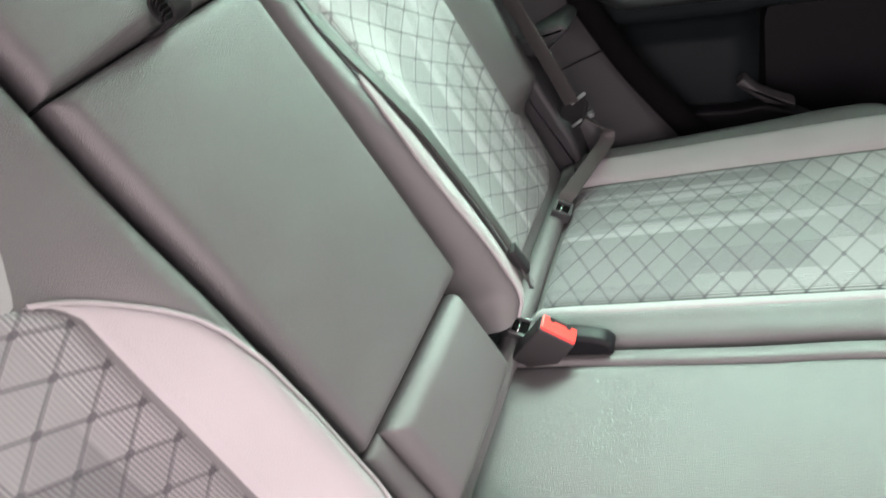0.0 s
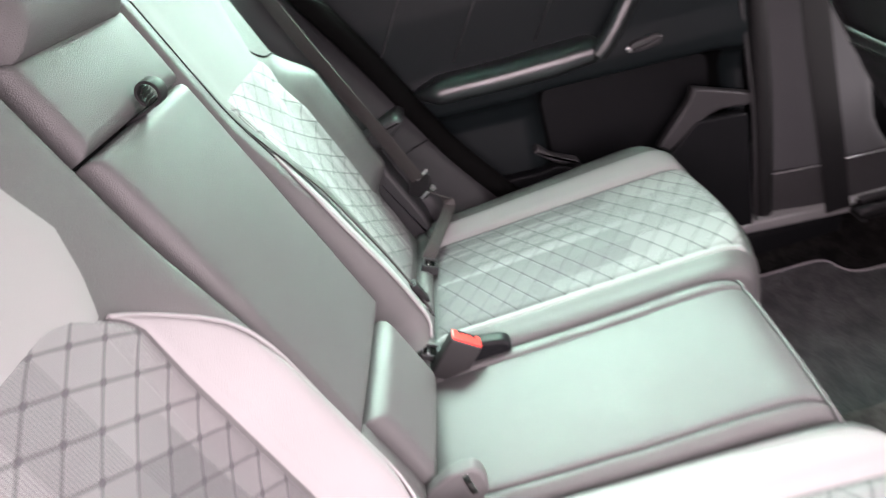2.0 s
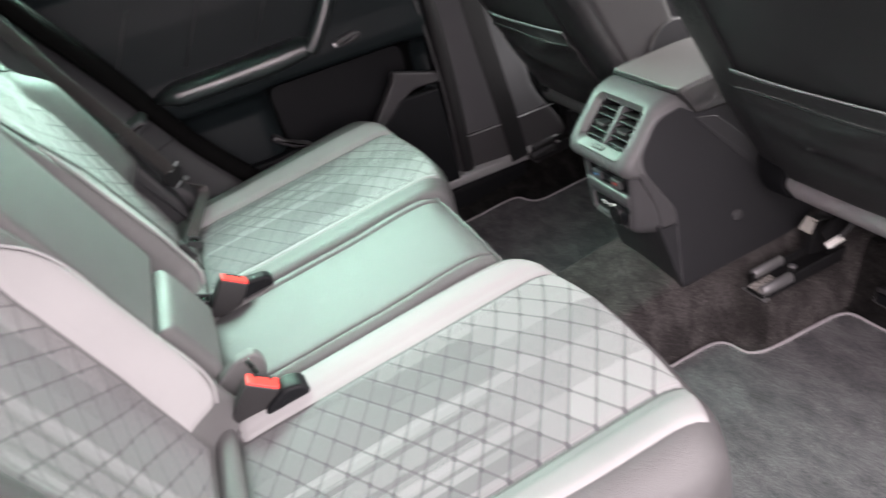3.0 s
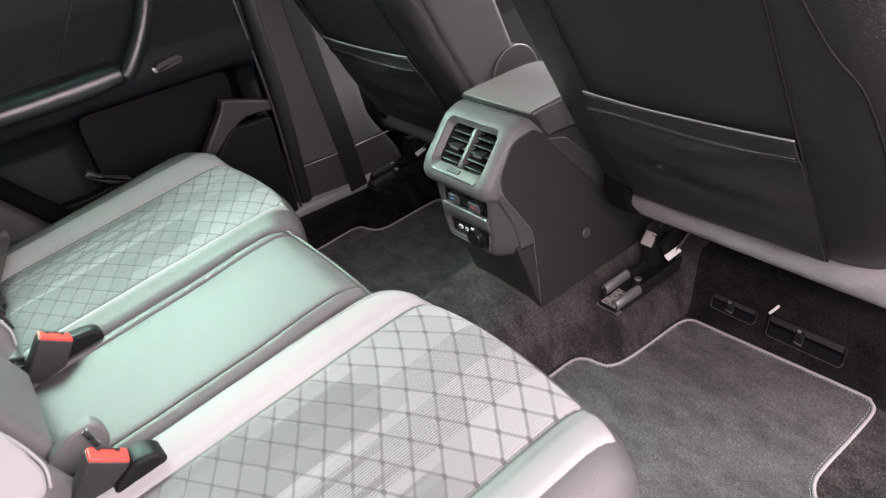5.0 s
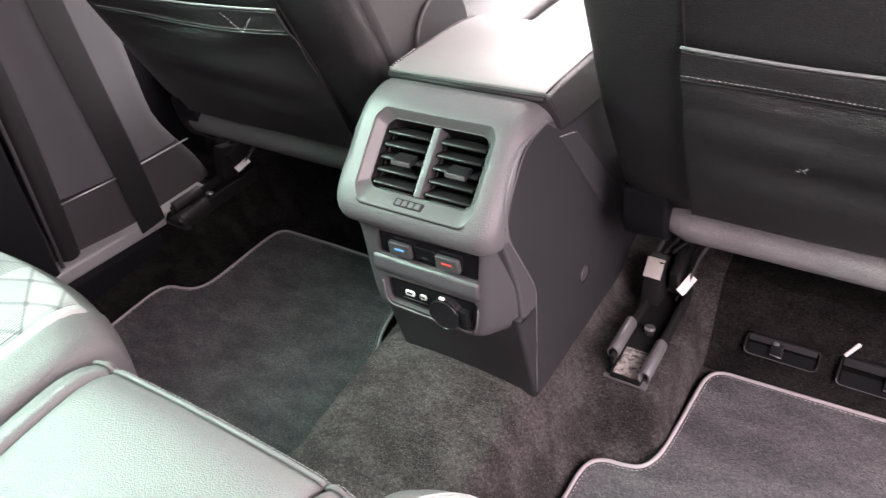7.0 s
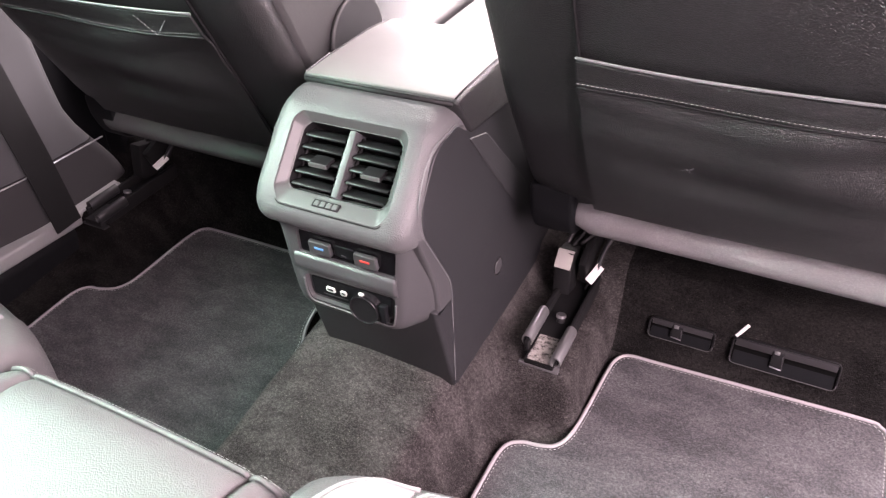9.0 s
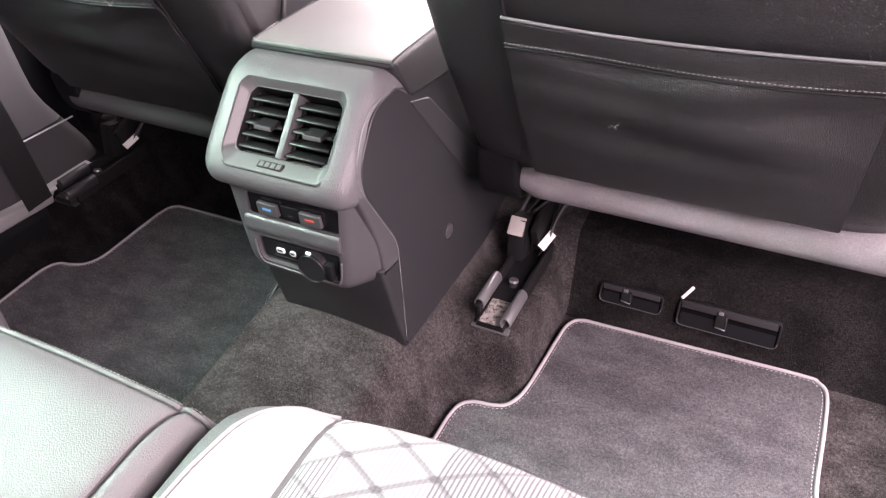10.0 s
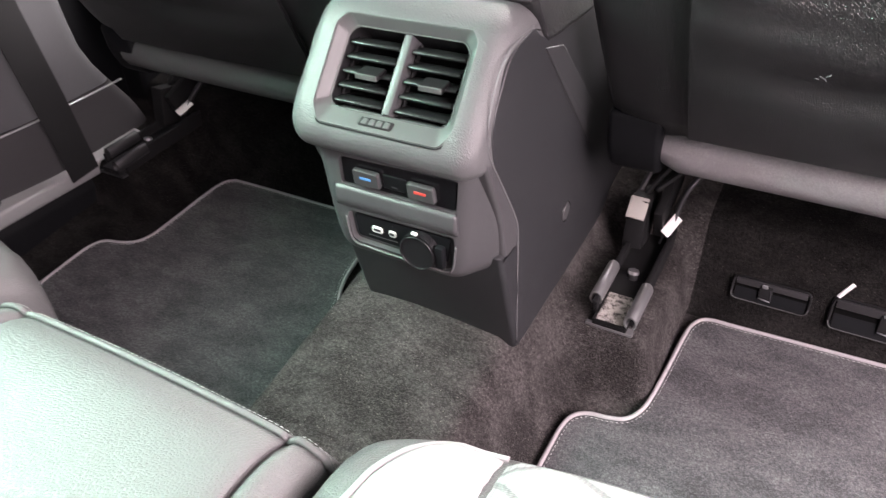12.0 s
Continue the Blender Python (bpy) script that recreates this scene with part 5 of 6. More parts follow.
def build_rail(x, y0, z0, sg, name_label):
    ob = thing("seat_rail", (x, y0, z0 - 0.02), name_label, "seat rail", "seat rails")
    L = 0.55
    prism("channel_floor", round_poly([(-0.021, -0.014), (0.021, -0.014), (0.021, -0.0035), (-0.021, -0.0035)], 0.001), -0.010, L, 0.001, "xzy", M_RUBBER, ob, "black channel floor", 2, pose(x, y0, z0, 3, 0, 0))
    # far rail's ends use a darker steel, the footwell's shade put into it
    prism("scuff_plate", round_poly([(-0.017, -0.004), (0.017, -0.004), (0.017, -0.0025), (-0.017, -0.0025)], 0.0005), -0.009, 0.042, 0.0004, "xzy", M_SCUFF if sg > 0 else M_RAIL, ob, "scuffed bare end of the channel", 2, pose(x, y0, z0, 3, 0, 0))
    for s in (-1, 1):
        prism("channel_side", round_poly([(-0.0035, -0.014), (0.0035, -0.014), (0.0035, 0.012), (-0.0035, 0.012)], 0.002), 0.0, L, 0.002, "xzy", M_RUBBER, ob, "black channel side", 3, pose(x + s * 0.0235, y0 + 0.004, z0, 3, 0, 0))
        q = rolled_edge(0.0080, 0.0020, 0.55)
        q = np.c_[q[:, 1] * -s, q[:, 0] * -1.35]
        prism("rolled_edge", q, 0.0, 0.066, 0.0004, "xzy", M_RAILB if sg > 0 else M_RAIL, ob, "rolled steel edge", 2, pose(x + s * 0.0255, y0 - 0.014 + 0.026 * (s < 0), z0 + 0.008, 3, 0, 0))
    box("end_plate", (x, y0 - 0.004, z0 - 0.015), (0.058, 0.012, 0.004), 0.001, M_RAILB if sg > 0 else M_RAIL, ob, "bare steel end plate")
    box("inner_rail", (x, y0 + 0.39, z0 + 0.008), (0.022, 0.42, 0.034), 0.004, M_RUBBER, ob, "black sliding rail", (3, 0, 0))
    box("slider_edge", (x + 0.012, y0 + 0.33, z0 + 0.022), (0.003, 0.36, 0.004), 0.001, M_RAIL, ob, "worn edge of the slider", (3, 0, 0))
    for k, (r, h) in enumerate(((0.0085, 0.008), (0.0062, 0.014), (0.0075, 0.004))):
        bm = bmesh.new()
        bmesh.ops.create_cone(bm, cap_ends=True, segments=16, radius1=r, radius2=r * 0.92, depth=h, matrix=pose(x, y0 + 0.080, z0 - 0.004 + 0.007 * k, -14, 0, 0))
        part_bm("bolt", bm, M_RAIL if k != 2 else M_STEEL, ob, "dark bolt with a collar")
    box("bracket", (x - 0.019, y0 + 0.152, z0 + 0.040), (0.027, 0.040, 0.070), 0.005, M_RUBBER, ob, "black seat bracket", (-12, 0, 0))
    if sg > 0:
        box("bracket_cap", (x - 0.019, y0 + 0.136, z0 + 0.068), (0.024, 0.029, 0.006), 0.0015, M_PLUG, ob, "pale plug on the bracket", (48, 4, 4))
    box("bracket_plate", (x + 0.008, y0 + 0.19, z0 + 0.062), (0.012, 0.10, 0.05), 0.004, M_RUBBER, ob, "black seat plate", (22, 0, 0))
    box("sticker", (x + 0.0225, y0 + 0.156, z0 + 0.040), (0.013, 0.032, 0.002), 0.0005, M_WHITE, ob, "white paper sticker", (30, 36, 0))
    box("cross_bar", (x + 0.03, y0 + 0.235, z0 + 0.090), (0.11, 0.016, 0.012), 0.004, M_RAIL, ob, "dark steel cross bar", (0, 6, 8))
    tube("lever", smooth_path([(x + 0.022, y0 + 0.15, z0 + 0.03), (x + 0.028, y0 + 0.20, z0 + 0.07), (x + 0.052, y0 + 0.235, z0 + 0.10), (x + 0.056, y0 + 0.30, z0 + 0.115)], 6), 0.0042, M_RAIL, ob, "bent steel lever")
    for k in range(3):
        tube("harness", smooth_path([(x - 0.03 + 0.012 * k, y0 + 0.17, z0 + 0.062 + 0.008 * k), (x - 0.016 + 0.02 * k, y0 + 0.21, z0 + 0.10), (x + 0.01 + 0.015 * k, y0 + 0.25, z0 + 0.09 + 0.012 * k), (x + 0.03, y0 + 0.34, z0 + 0.12)], 6), 0.0035, M_RUBBER if k else M_GREYP, ob, "thin wire")


# ---- centre console ----


def poly_solid(outline, lo, hi, m, grow=0.0):
    """A closed solid between two heights over a flat outline, wider at its top by grow."""
    q = np.asarray(outline, float)
    if area2(q) < 0:
        q = q[::-1]
    bm = bmesh.new()
    k = len(q)
    vs = [bm.verts.new(m @ Vector((a, b, h))) for ring, h in ((q, lo), (offset_poly(q, -grow), hi)) for a, b in ring]
    for i in range(k):
        bm.faces.new((vs[i], vs[(i + 1) % k], vs[k + (i + 1) % k], vs[k + i]))
    bm.faces.new(vs[:k][::-1])
    bm.faces.new(vs[k:])
    return bm


def build_pod(ob):
    """The control pod below the vents: a flat face, flanks that run back to the body, two hollows in the face."""
    P = []
    for z, wb, wf, yf, yb in ((0.402, 0.0985, 0.0800, 0.2975, 0.318), (0.372, 0.0985, 0.0790, 0.2975, 0.322), (0.335, 0.0985, 0.0765, 0.2975, 0.332), (0.300, 0.0980, 0.0740, 0.2975, 0.340), (0.272, 0.0970, 0.0705, 0.2978, 0.344), (0.258, 0.0950, 0.0675, 0.2990, 0.344), (0.249, 0.0920, 0.0640, 0.3030, 0.345), (0.242, 0.0880, 0.0600, 0.3105, 0.347), (0.238, 0.0830, 0.0560, 0.3200, 0.349)):
        ring = round_poly([(-wb, 0.40), (-wb, yb), (0.003 - wf, yf), (0.003 + wf, yf), (wb, yb), (wb, 0.40)], [0.001, 0.010, 0.012, 0.012, 0.010, 0.001], 5)
        P.append(np.c_[ring, np.full(len(ring), z)])
    pod = sheet("lower_housing", P, M_CONSL, ob, "satin dark grey control housing", close_v=True, caps=True)
    face = Matrix(((1, 0, 0, 0), (0, 0, -1, 0.2975), (0, 1, 0, 0), (0, 0, 0, 1)))
    upper = round_poly([(-0.0530, 0.3305), (0.0725, 0.3305), (0.0760, 0.3640), (-0.0530, 0.3600)], 0.004, 3)
    lower = round_poly([(-0.0480, 0.2640), (0.0640, 0.2620), (0.0700, 0.3010), (-0.0510, 0.2985)], 0.007, 4)
    cut(pod, poly_solid(upper, -0.0050, 0.01, face, 0.0020))
    cut(pod, poly_solid(lower, -0.0060, 0.01, face, 0.0035))
    return face


def build_console():
    ob = thing("centre_console", (0.0, 0.40, 0.13), "dark grey plastic centre console with rear air vents", "console")
    prof = round_poly([(0.55, 0.43), (0.445, 0.43), (0.425, 0.480), (0.405, 0.491), (0.385, 0.4925), (0.352, 0.482), (0.290, 0.411), (0.2795, 0.391), (0.285, 0.372), (0.31, 0.362), (0.55, 0.362)], [0.003, 0.01, 0.01, 0.008, 0.02, 0.022, 0.016, 0.011, 0.010, 0.01, 0.003], 6)
    upper = prism("upper_housing", prof, -0.1000, 0.1000, 0.024, "yzx", M_CONSF, ob, "grained grey vent housing", 7, None, 0.0, (0.43, 0.425))
    ang = math.degrees(math.atan2(0.050, 0.045))
    m = Matrix.Translation((0.003, 0.3235, 0.4420)) @ pose(0, 0, 0, ang, 0, 0)
    W, H = 0.0620, 0.0375
    # local: x across, y up the slope, z out of the face
    outer = round_poly([(-W - 0.0115, -H - 0.004), (-W - 0.001, -H - 0.0195), (W + 0.001, -H - 0.0195), (W + 0.0115, -H - 0.004), (W + 0.0115, H - 0.002), (W + 0.003, H + 0.0105), (-W - 0.003, H + 0.0105), (-W - 0.0115, H - 0.002)], 0.005, 4)
    inner = round_poly([(-W, -H + 0.007), (-W + 0.007, -H), (W - 0.007, -H), (W, -H + 0.007), (W, H - 0.008), (W - 0.007, H), (-W + 0.007, H), (-W, H - 0.008)], 0.004, 4)
    cut(upper, poly_solid(offset_poly(outer, 0.0012), -0.040, 0.03, m))
    # the surround is a funnel let into the housing
    lip = inner + (inner - inner.mean(0)) * 0.018
    rings = [(outer, -0.004), (outer, 0.0024), (offset_poly(outer, 0.0008), 0.0030), (offset_poly(outer, 0.0020), 0.0026), (lip, -0.0062), (offset_poly(lip, 0.0006), -0.0055), (inner, -0.0060), (inner, -0.034)]
    V = [tuple(m @ Vector((a, b, h))) for q, h in rings for a, b in q]
    me = mesh_object("vent_frame", V, grid_faces(len(rings), len(outer), True), M_VENTF, True)
    me.data.materials.append(M_RUBBER)
    for f in me.data.polygons[-len(outer):]:
        f.material_index = 1
    me.data.set_sharp_from_angle(angle=radians(24))
    finish(me, ob, "satin grey funnel round the vents")
    tube("vent_lip", [tuple(m @ Vector((p, q, -0.0056))) for p, q in lip], 0.0005, M_VENTF, ob, "thin satin lip round the opening", 6, True, up=(1, 0, 0.3))
    tube("vent_groove", [tuple(m @ Vector((p, q, 0.0016))) for p, q in offset_poly(outer, -0.0008)], 0.0007, M_RUBBER, ob, "dark groove round the funnel", 6, True, up=(1, 0, 0.3))
    part_bm("vent_back", rbox((2 * W, 2 * H, 0.002), 0, 1, m @ pose(0, 0, -0.033)), M_HOLE, ob, "black duct behind the slats")
    part_bm("vent_divider", rbox((0.0082, 2 * H - 0.001, 0.022), 0.0012, 2, m @ pose(0, 0, -0.0150)), M_CONSL, ob, "satin bar between the vents")
    for s in (-1, 1):
        cxv = s * (W + 0.004) / 2
        v = part_bm("air_vent", rbox((W - 0.006, 0.003, 0.014), 0.001, 1, m @ pose(cxv, -H + 0.002, -0.020)), M_RUBBER, ob, "black air vent with tilted slats")
        for k in range(5):
            yk = -H + 0.0105 + k * 0.0137
            q = round_poly([(-0.0095, -0.0012), (0.0080, -0.0022), (0.0105, 0.0), (0.0080, 0.0022), (-0.0095, 0.0012)], 0.0016, 3)
            prism("slat", q, -(W - 0.010) / 2, (W - 0.010) / 2, 0.0006, "zyx", M_SLAT, v, "", 2, m @ pose(cxv, yk, -0.0150, 34, 0, 0))
        for e in (-1, 1):
            part_bm("pivot", rbox((0.0030, 2 * H - 0.008, 0.004), 0.0008, 1, m @ pose(cxv + e * (W - 0.010) / 2, 0, -0.0185)), M_RUBBER, v, "slat pivot bar")
        kx = cxv + 0.004
        prism("knob", round_poly([(-0.0125, -0.0105), (0.0105, -0.0105), (0.0130, 0.0085), (-0.0105, 0.0085)], 0.0015, 3), -0.0027, 0.0027, 0.0008, "xzy", M_RUBBER, v, "black sliding knob", 2, m @ pose(kx, -0.0030, -0.0070, 40, 0, 0))
        part_bm("knob_tip", rbox((0.0225, 0.0050, 0.0022), 0.0007, 2, m @ pose(kx + 0.001, -0.0085, 0.0000, 40, 0, 0)), M_VENTF, v, "satin front edge of the knob")
    part_bm("wheel_slot", rbox((0.034, 0.0095, 0.004), 0.001, 1, m @ pose(-0.004, -H - 0.0098, -0.0018, -24, 0, 0)), M_RUBBER, ob, "dark slot of the vent wheel")
    for k in range(4):
        part_bm("wheel_tooth", rbox((0.0066, 0.0074, 0.004), 0.001, 1, m @ pose(-0.0155 + 0.0077 * k, -H - 0.0098, -0.0012, -24, 0, 0)), M_VENTF, ob, "ridged vent wheel")
    # body sides
    for s in (-1, 1):
        side = round_poly([(0.400, 0.470), (0.352, 0.464), (0.315, 0.412), (0.318, 0.378), (0.373, 0.284), (0.374, 0.11), (0.80, 0.13), (0.80, 0.40), (0.62, 0.450), (0.460, 0.450), (0.424, 0.452)], [0.006, 0.02, 0.03, 0.03, 0.02, 0.006, 0.01, 0.01, 0.01, 0.01, 0.01], 6)
        lo, hi = (0.080, 0.1012) if s > 0 else (-0.1012, -0.080)
        prism("side_panel", side, lo, hi, 0.0016, "yzx", M_CONS, ob, "dark grey side panel")
        if s > 0:
            tube("side_joint", smooth_path([(s * 0.1003, 0.399, 0.472), (s * 0.1003, 0.372, 0.470), (s * 0.1003, 0.350, 0.4665), (s * 0.1003, 0.337, 0.458), (s * 0.1003, 0.325, 0.446), (s * 0.1003, 0.3115, 0.419), (s * 0.1003, 0.310, 0.400), (s * 0.1003, 0.3135, 0.385), (s * 0.1003, 0.343, 0.334), (s * 0.1003, 0.367, 0.292), (s * 0.1003, 0.3725, 0.276), (s * 0.1003, 0.3735, 0.25), (s * 0.1003, 0.3735, 0.12)], 6), 0.0006, M_JOINT, ob, "thin pale joint line")
        prism("flank", round_poly([(0.33, 0.40), (0.300, 0.392), (0.337, 0.300), (0.344, 0.252), (0.41, 0.252), (0.41, 0.40)], [0.01, 0.02, 0.02, 0.006, 0.002, 0.002], 5), *((0.070, 0.0998) if s > 0 else (-0.0998, -0.070)), 0.005, "yzx", M_CONSL, ob, "grey flank below the vent housing", 4, None, 0.0, (0.375, 0.32))
        # thin lighter wedge paints the sheen of a sloped facet
        prism("sheen_wedge", round_poly([(0.424, 0.443), (0.470, 0.430), (0.60, 0.295), (0.60, 0.26), (0.570, 0.272)], 0.006, 4), *((0.0990, 0.1024) if s > 0 else (-0.1024, -0.0990)), 0.0012, "yzx", M_TRIM, ob, "lighter trim wedge under the lid", 3)
    box("core", (0, 0.58, 0.255), (0.176, 0.40, 0.33), 0.006, M_CONS, ob, "console body")
    prism("front_section", round_poly([(0.615, 0.13), (1.45, 0.25), (1.45, 0.50), (1.20, 0.47), (0.64, 0.445), (0.615, 0.43)], 0.02), -0.098, 0.098, 0.008, "yzx", M_CONS, ob, "front part of the console")
    prism("foot_panel", round_poly([(0.335, 0.26), (0.341, 0.235), (0.374, 0.105), (0.42, 0.105), (0.42, 0.26)], 0.004), -0.0996, 0.0996, 0.006, "yzx", M_CONS, ob, "lower rear panel")
    bm = bmesh.new()
    bmesh.ops.create_cone(bm, cap_ends=True, segments=28, radius1=0.011, radius2=0.010, depth=0.0012, matrix=pose(0.1018, 0.505, 0.215, 0, 90, 0))
    part_bm("screw_cap", bm, M_CONSL, ob, "round screw cap")
    tube("cap_groove", [(0.1014, 0.505 + 0.0125 * math.cos(t), 0.215 + 0.0125 * math.sin(t)) for t in np.linspace(0, 2 * np.pi, 28, endpoint=False)], 0.0008, M_RUBBER, ob, "dark groove round the cap", 6, True, up=(1, 0, 0))
    # climate switches in the upper hollow
    face = build_pod(ob)
    prism("switch_panel", round_poly([(-0.0515, 0.3312), (0.0715, 0.3312), (0.0745, 0.3630), (-0.0515, 0.3590)], 0.003, 3), 0.0, 0.0035, 0.0008, "xyz", M_GLOSS, ob, "gloss black switch panel", 2, face @ pose(0, 0, -0.0055))
    for x, mk in ((-0.0215, M_BLUEMARK), (0.0385, M_REDMARK)):
        sw = prism("switch", round_poly([(-0.0145, -0.0085), (0.0145, -0.0085), (0.0140, 0.0085), (-0.0140, 0.0085)], 0.002, 3), 0.0, 0.0058, 0.0012, "xyz", M_SWITCH, ob, "grey rocker switch", 3, face @ pose(x, 0.3440, -0.0020, 6, 0, 0))
        part_bm("mark", rbox((0.0125, 0.0030, 0.0008), 0.0003, 1, face @ pose(x, 0.3442, 0.0040, 6, 0, 0)), mk, sw, "coloured temperature mark")
    part_bm("display", rbox((0.0260, 0.0150, 0.002), 0.0008, 1, face @ pose(0.0085, 0.3440, -0.0016)), M_DARK, ob, "blank dark display")
    part_bm("display_mark", rbox((0.0070, 0.0016, 0.0006), 0.0002, 1, face @ pose(0.0085, 0.3400, -0.0005)), M_GREYP, ob, "faint mark on the display")
    # ledge between the hollows and the sockets below it
    prism("socket_ledge", round_poly([(0.3010, 0.3035), (0.2955, 0.3055), (0.2925, 0.3130), (0.2945, 0.3270), (0.3010, 0.3300)], [0.001, 0.003, 0.004, 0.003, 0.001], 4), -0.0620, 0.0745, 0.0040, "yzx", M_CONSL, ob, "raised ledge above the sockets", 4)
    prism("socket_panel", round_poly([(-0.0440, 0.2690), (0.0600, 0.2670), (0.0640, 0.2960), (-0.0465, 0.2950)], 0.003, 3), 0.0, 0.0030, 0.0008, "xyz", M_DARK, ob, "dark socket panel", 2, face @ pose(0, 0, -0.0065))
    tube("socket_lip", smooth_path([(-0.0535, 0.2972, 0.292), (-0.0520, 0.2972, 0.270), (-0.0455, 0.2974, 0.2605), (-0.030, 0.2976, 0.2590), (0.040, 0.2976, 0.2575), (0.060, 0.2974, 0.2585), (0.0675, 0.2972, 0.267), (0.0715, 0.2972, 0.292)], 6), 0.0012, M_CONSF, ob, "lighter lip of the socket hollow")
    for x, w in ((-0.0195, 0.0125), (-0.0015, 0.0085)):
        u = prism("usb_port", round_poly([(-w / 2, -0.0036), (w / 2, -0.0036), (w / 2, 0.0036), (-w / 2, 0.0036)], 0.0026, 3), 0.0, 0.0020, 0.0005, "xyz", M_PORT, ob, "pale charging port", 2, face @ pose(x, 0.2825, -0.0040))
        part_bm("opening", rbox((w * 0.62, 0.0030, 0.0008), 0.0003, 1, face @ pose(x - 0.0003, 0.2825, -0.0019)), M_GREYP, u, "dark port opening")
    part_bm("port_line", rbox((0.0340, 0.0010, 0.0006), 0.0002, 1, face @ pose(-0.0140, 0.2735, -0.0034)), M_GREYP, ob, "thin grey line")
    bm = bmesh.new()
    bmesh.ops.create_cone(bm, cap_ends=True, segments=44, radius1=0.0205, radius2=0.0190, depth=0.012, matrix=pose(0.0320, 0.2955, 0.2775, 90, 0, 0))
    bmesh.ops.bevel(bm, geom=[e for e in bm.edges if e.calc_face_angle(0) > 0.6], offset=0.002, segments=2, affect="EDGES")
    c = part_bm("socket_cap", bm, M_GLOSSY, ob, "round black power socket cap")
    tube("cap_rim", [(0.0320 + 0.0180 * math.cos(t), 0.2893, 0.2775 + 0.0180 * math.sin(t)) for t in np.linspace(0, 2 * np.pi, 36, endpoint=False)], 0.0009, M_GLOSSY, c, "raised rim of the cap", 6, True, up=(0, 1, 0))
    box("hinge", (0.0555, 0.2950, 0.2770), (0.009, 0.008, 0.024), 0.002, M_DARK, c, "cap hinge")
    box("symbol", (0.0300, 0.2915, 0.2985), (0.0065, 0.004, 0.0036), 0.001, M_PORT, c, "small pale symbol", (0, 0, 0), 1)
    # armrest lid; windscreen light on its top is put into a paler leather
    lid = thing("armrest_lid", (0, 0.6, 0.44), "padded armrest lid closing the console, lit top painted pale", "armrest")
    prism("lid_body", round_poly([(0.428, 0.4455), (0.4035, 0.4800), (0.3965, 0.4935), (0.3985, 0.4990), (0.43, 0.5012), (0.54, 0.5055), (0.600, 0.5000), (0.622, 0.465), (0.600, 0.440), (0.50, 0.4405)], [0.008, 0.01, 0.004, 0.003, 0.01, 0.03, 0.01, 0.01, 0.01, 0.01], 5), -0.0930, 0.1030, 0.0055, "yzx", M_SEATB, lid, "black leather side of the lid", 5)
    prism("pad", round_poly([(0.3985, 0.4965), (0.3990, 0.5002), (0.43, 0.5032), (0.54, 0.5075), (0.590, 0.5030), (0.606, 0.4965)], [0.002, 0.004, 0.02, 0.03, 0.02, 0.004], 5), -0.0890, 0.0990, 0.0030, "yzx", M_LID, lid, "smooth leather top with windscreen light painted in", 5)
    for x in (-0.0898, 0.0998):
        tube("seam", [(x, 0.400, 0.4995), (x, 0.43, 0.5022), (x, 0.54, 0.5065), (x, 0.58, 0.5035)], 0.0009, M_RUBBER, lid, "dark sewn seam")
    stitches("corner_stitching", [(-0.0885, 0.400, 0.5005), (-0.0885, 0.45, 0.5055)], (0, 0, 1), M_THREAD, lid, 0.0025, 0.0025, 0.0005, "pale sewn thread")
    tube("lip", [(-0.088, 0.3970, 0.4935), (0, 0.3962, 0.4935), (0.098, 0.3970, 0.4935)], 0.0030, M_RUBBER, lid, "dark rear edge")


# ---- floor things ----


def build_mat(outline, name_label):
    ob = thing("floor_mat", (float(np.mean([p[0] for p in outline])), 0.35, 0.0), name_label, "floor mat", "floor mats")
    q = smooth_path(outline, 6, True)
    if area2(q) < 0:
        q = q[::-1]
    c = offset_poly(q, 0.002)
    bm = bmesh.new()
    top = [bm.verts.new((a, b, floor_z(b) + 0.004)) for a, b in c]
    bm.faces.new(top)
    low = [bm.verts.new((a, b, floor_z(b) - 0.003)) for a, b in c]
    for i in range(len(c)):
        j = (i + 1) % len(c)
        bm.faces.new((top[i], low[i], low[j], top[j]))
    bmesh.ops.triangulate(bm, faces=bm.faces[:])
    part_bm("mat_top", bm, M_MAT, ob, "charcoal velour pile", False)
    tube("binding", np.c_[q, floor_z(q[:, 1]) + 0.0035], 0.0030, M_EDGE, ob, "pale grey sewn binding", 8, True)
    stitches("stitching", np.c_[offset_poly(q, 0.0058), floor_z(offset_poly(q, 0.0058)[:, 1]) + 0.0045], (0, 0, 1), M_THREAD, ob, 0.003, 0.003, 0.00035)


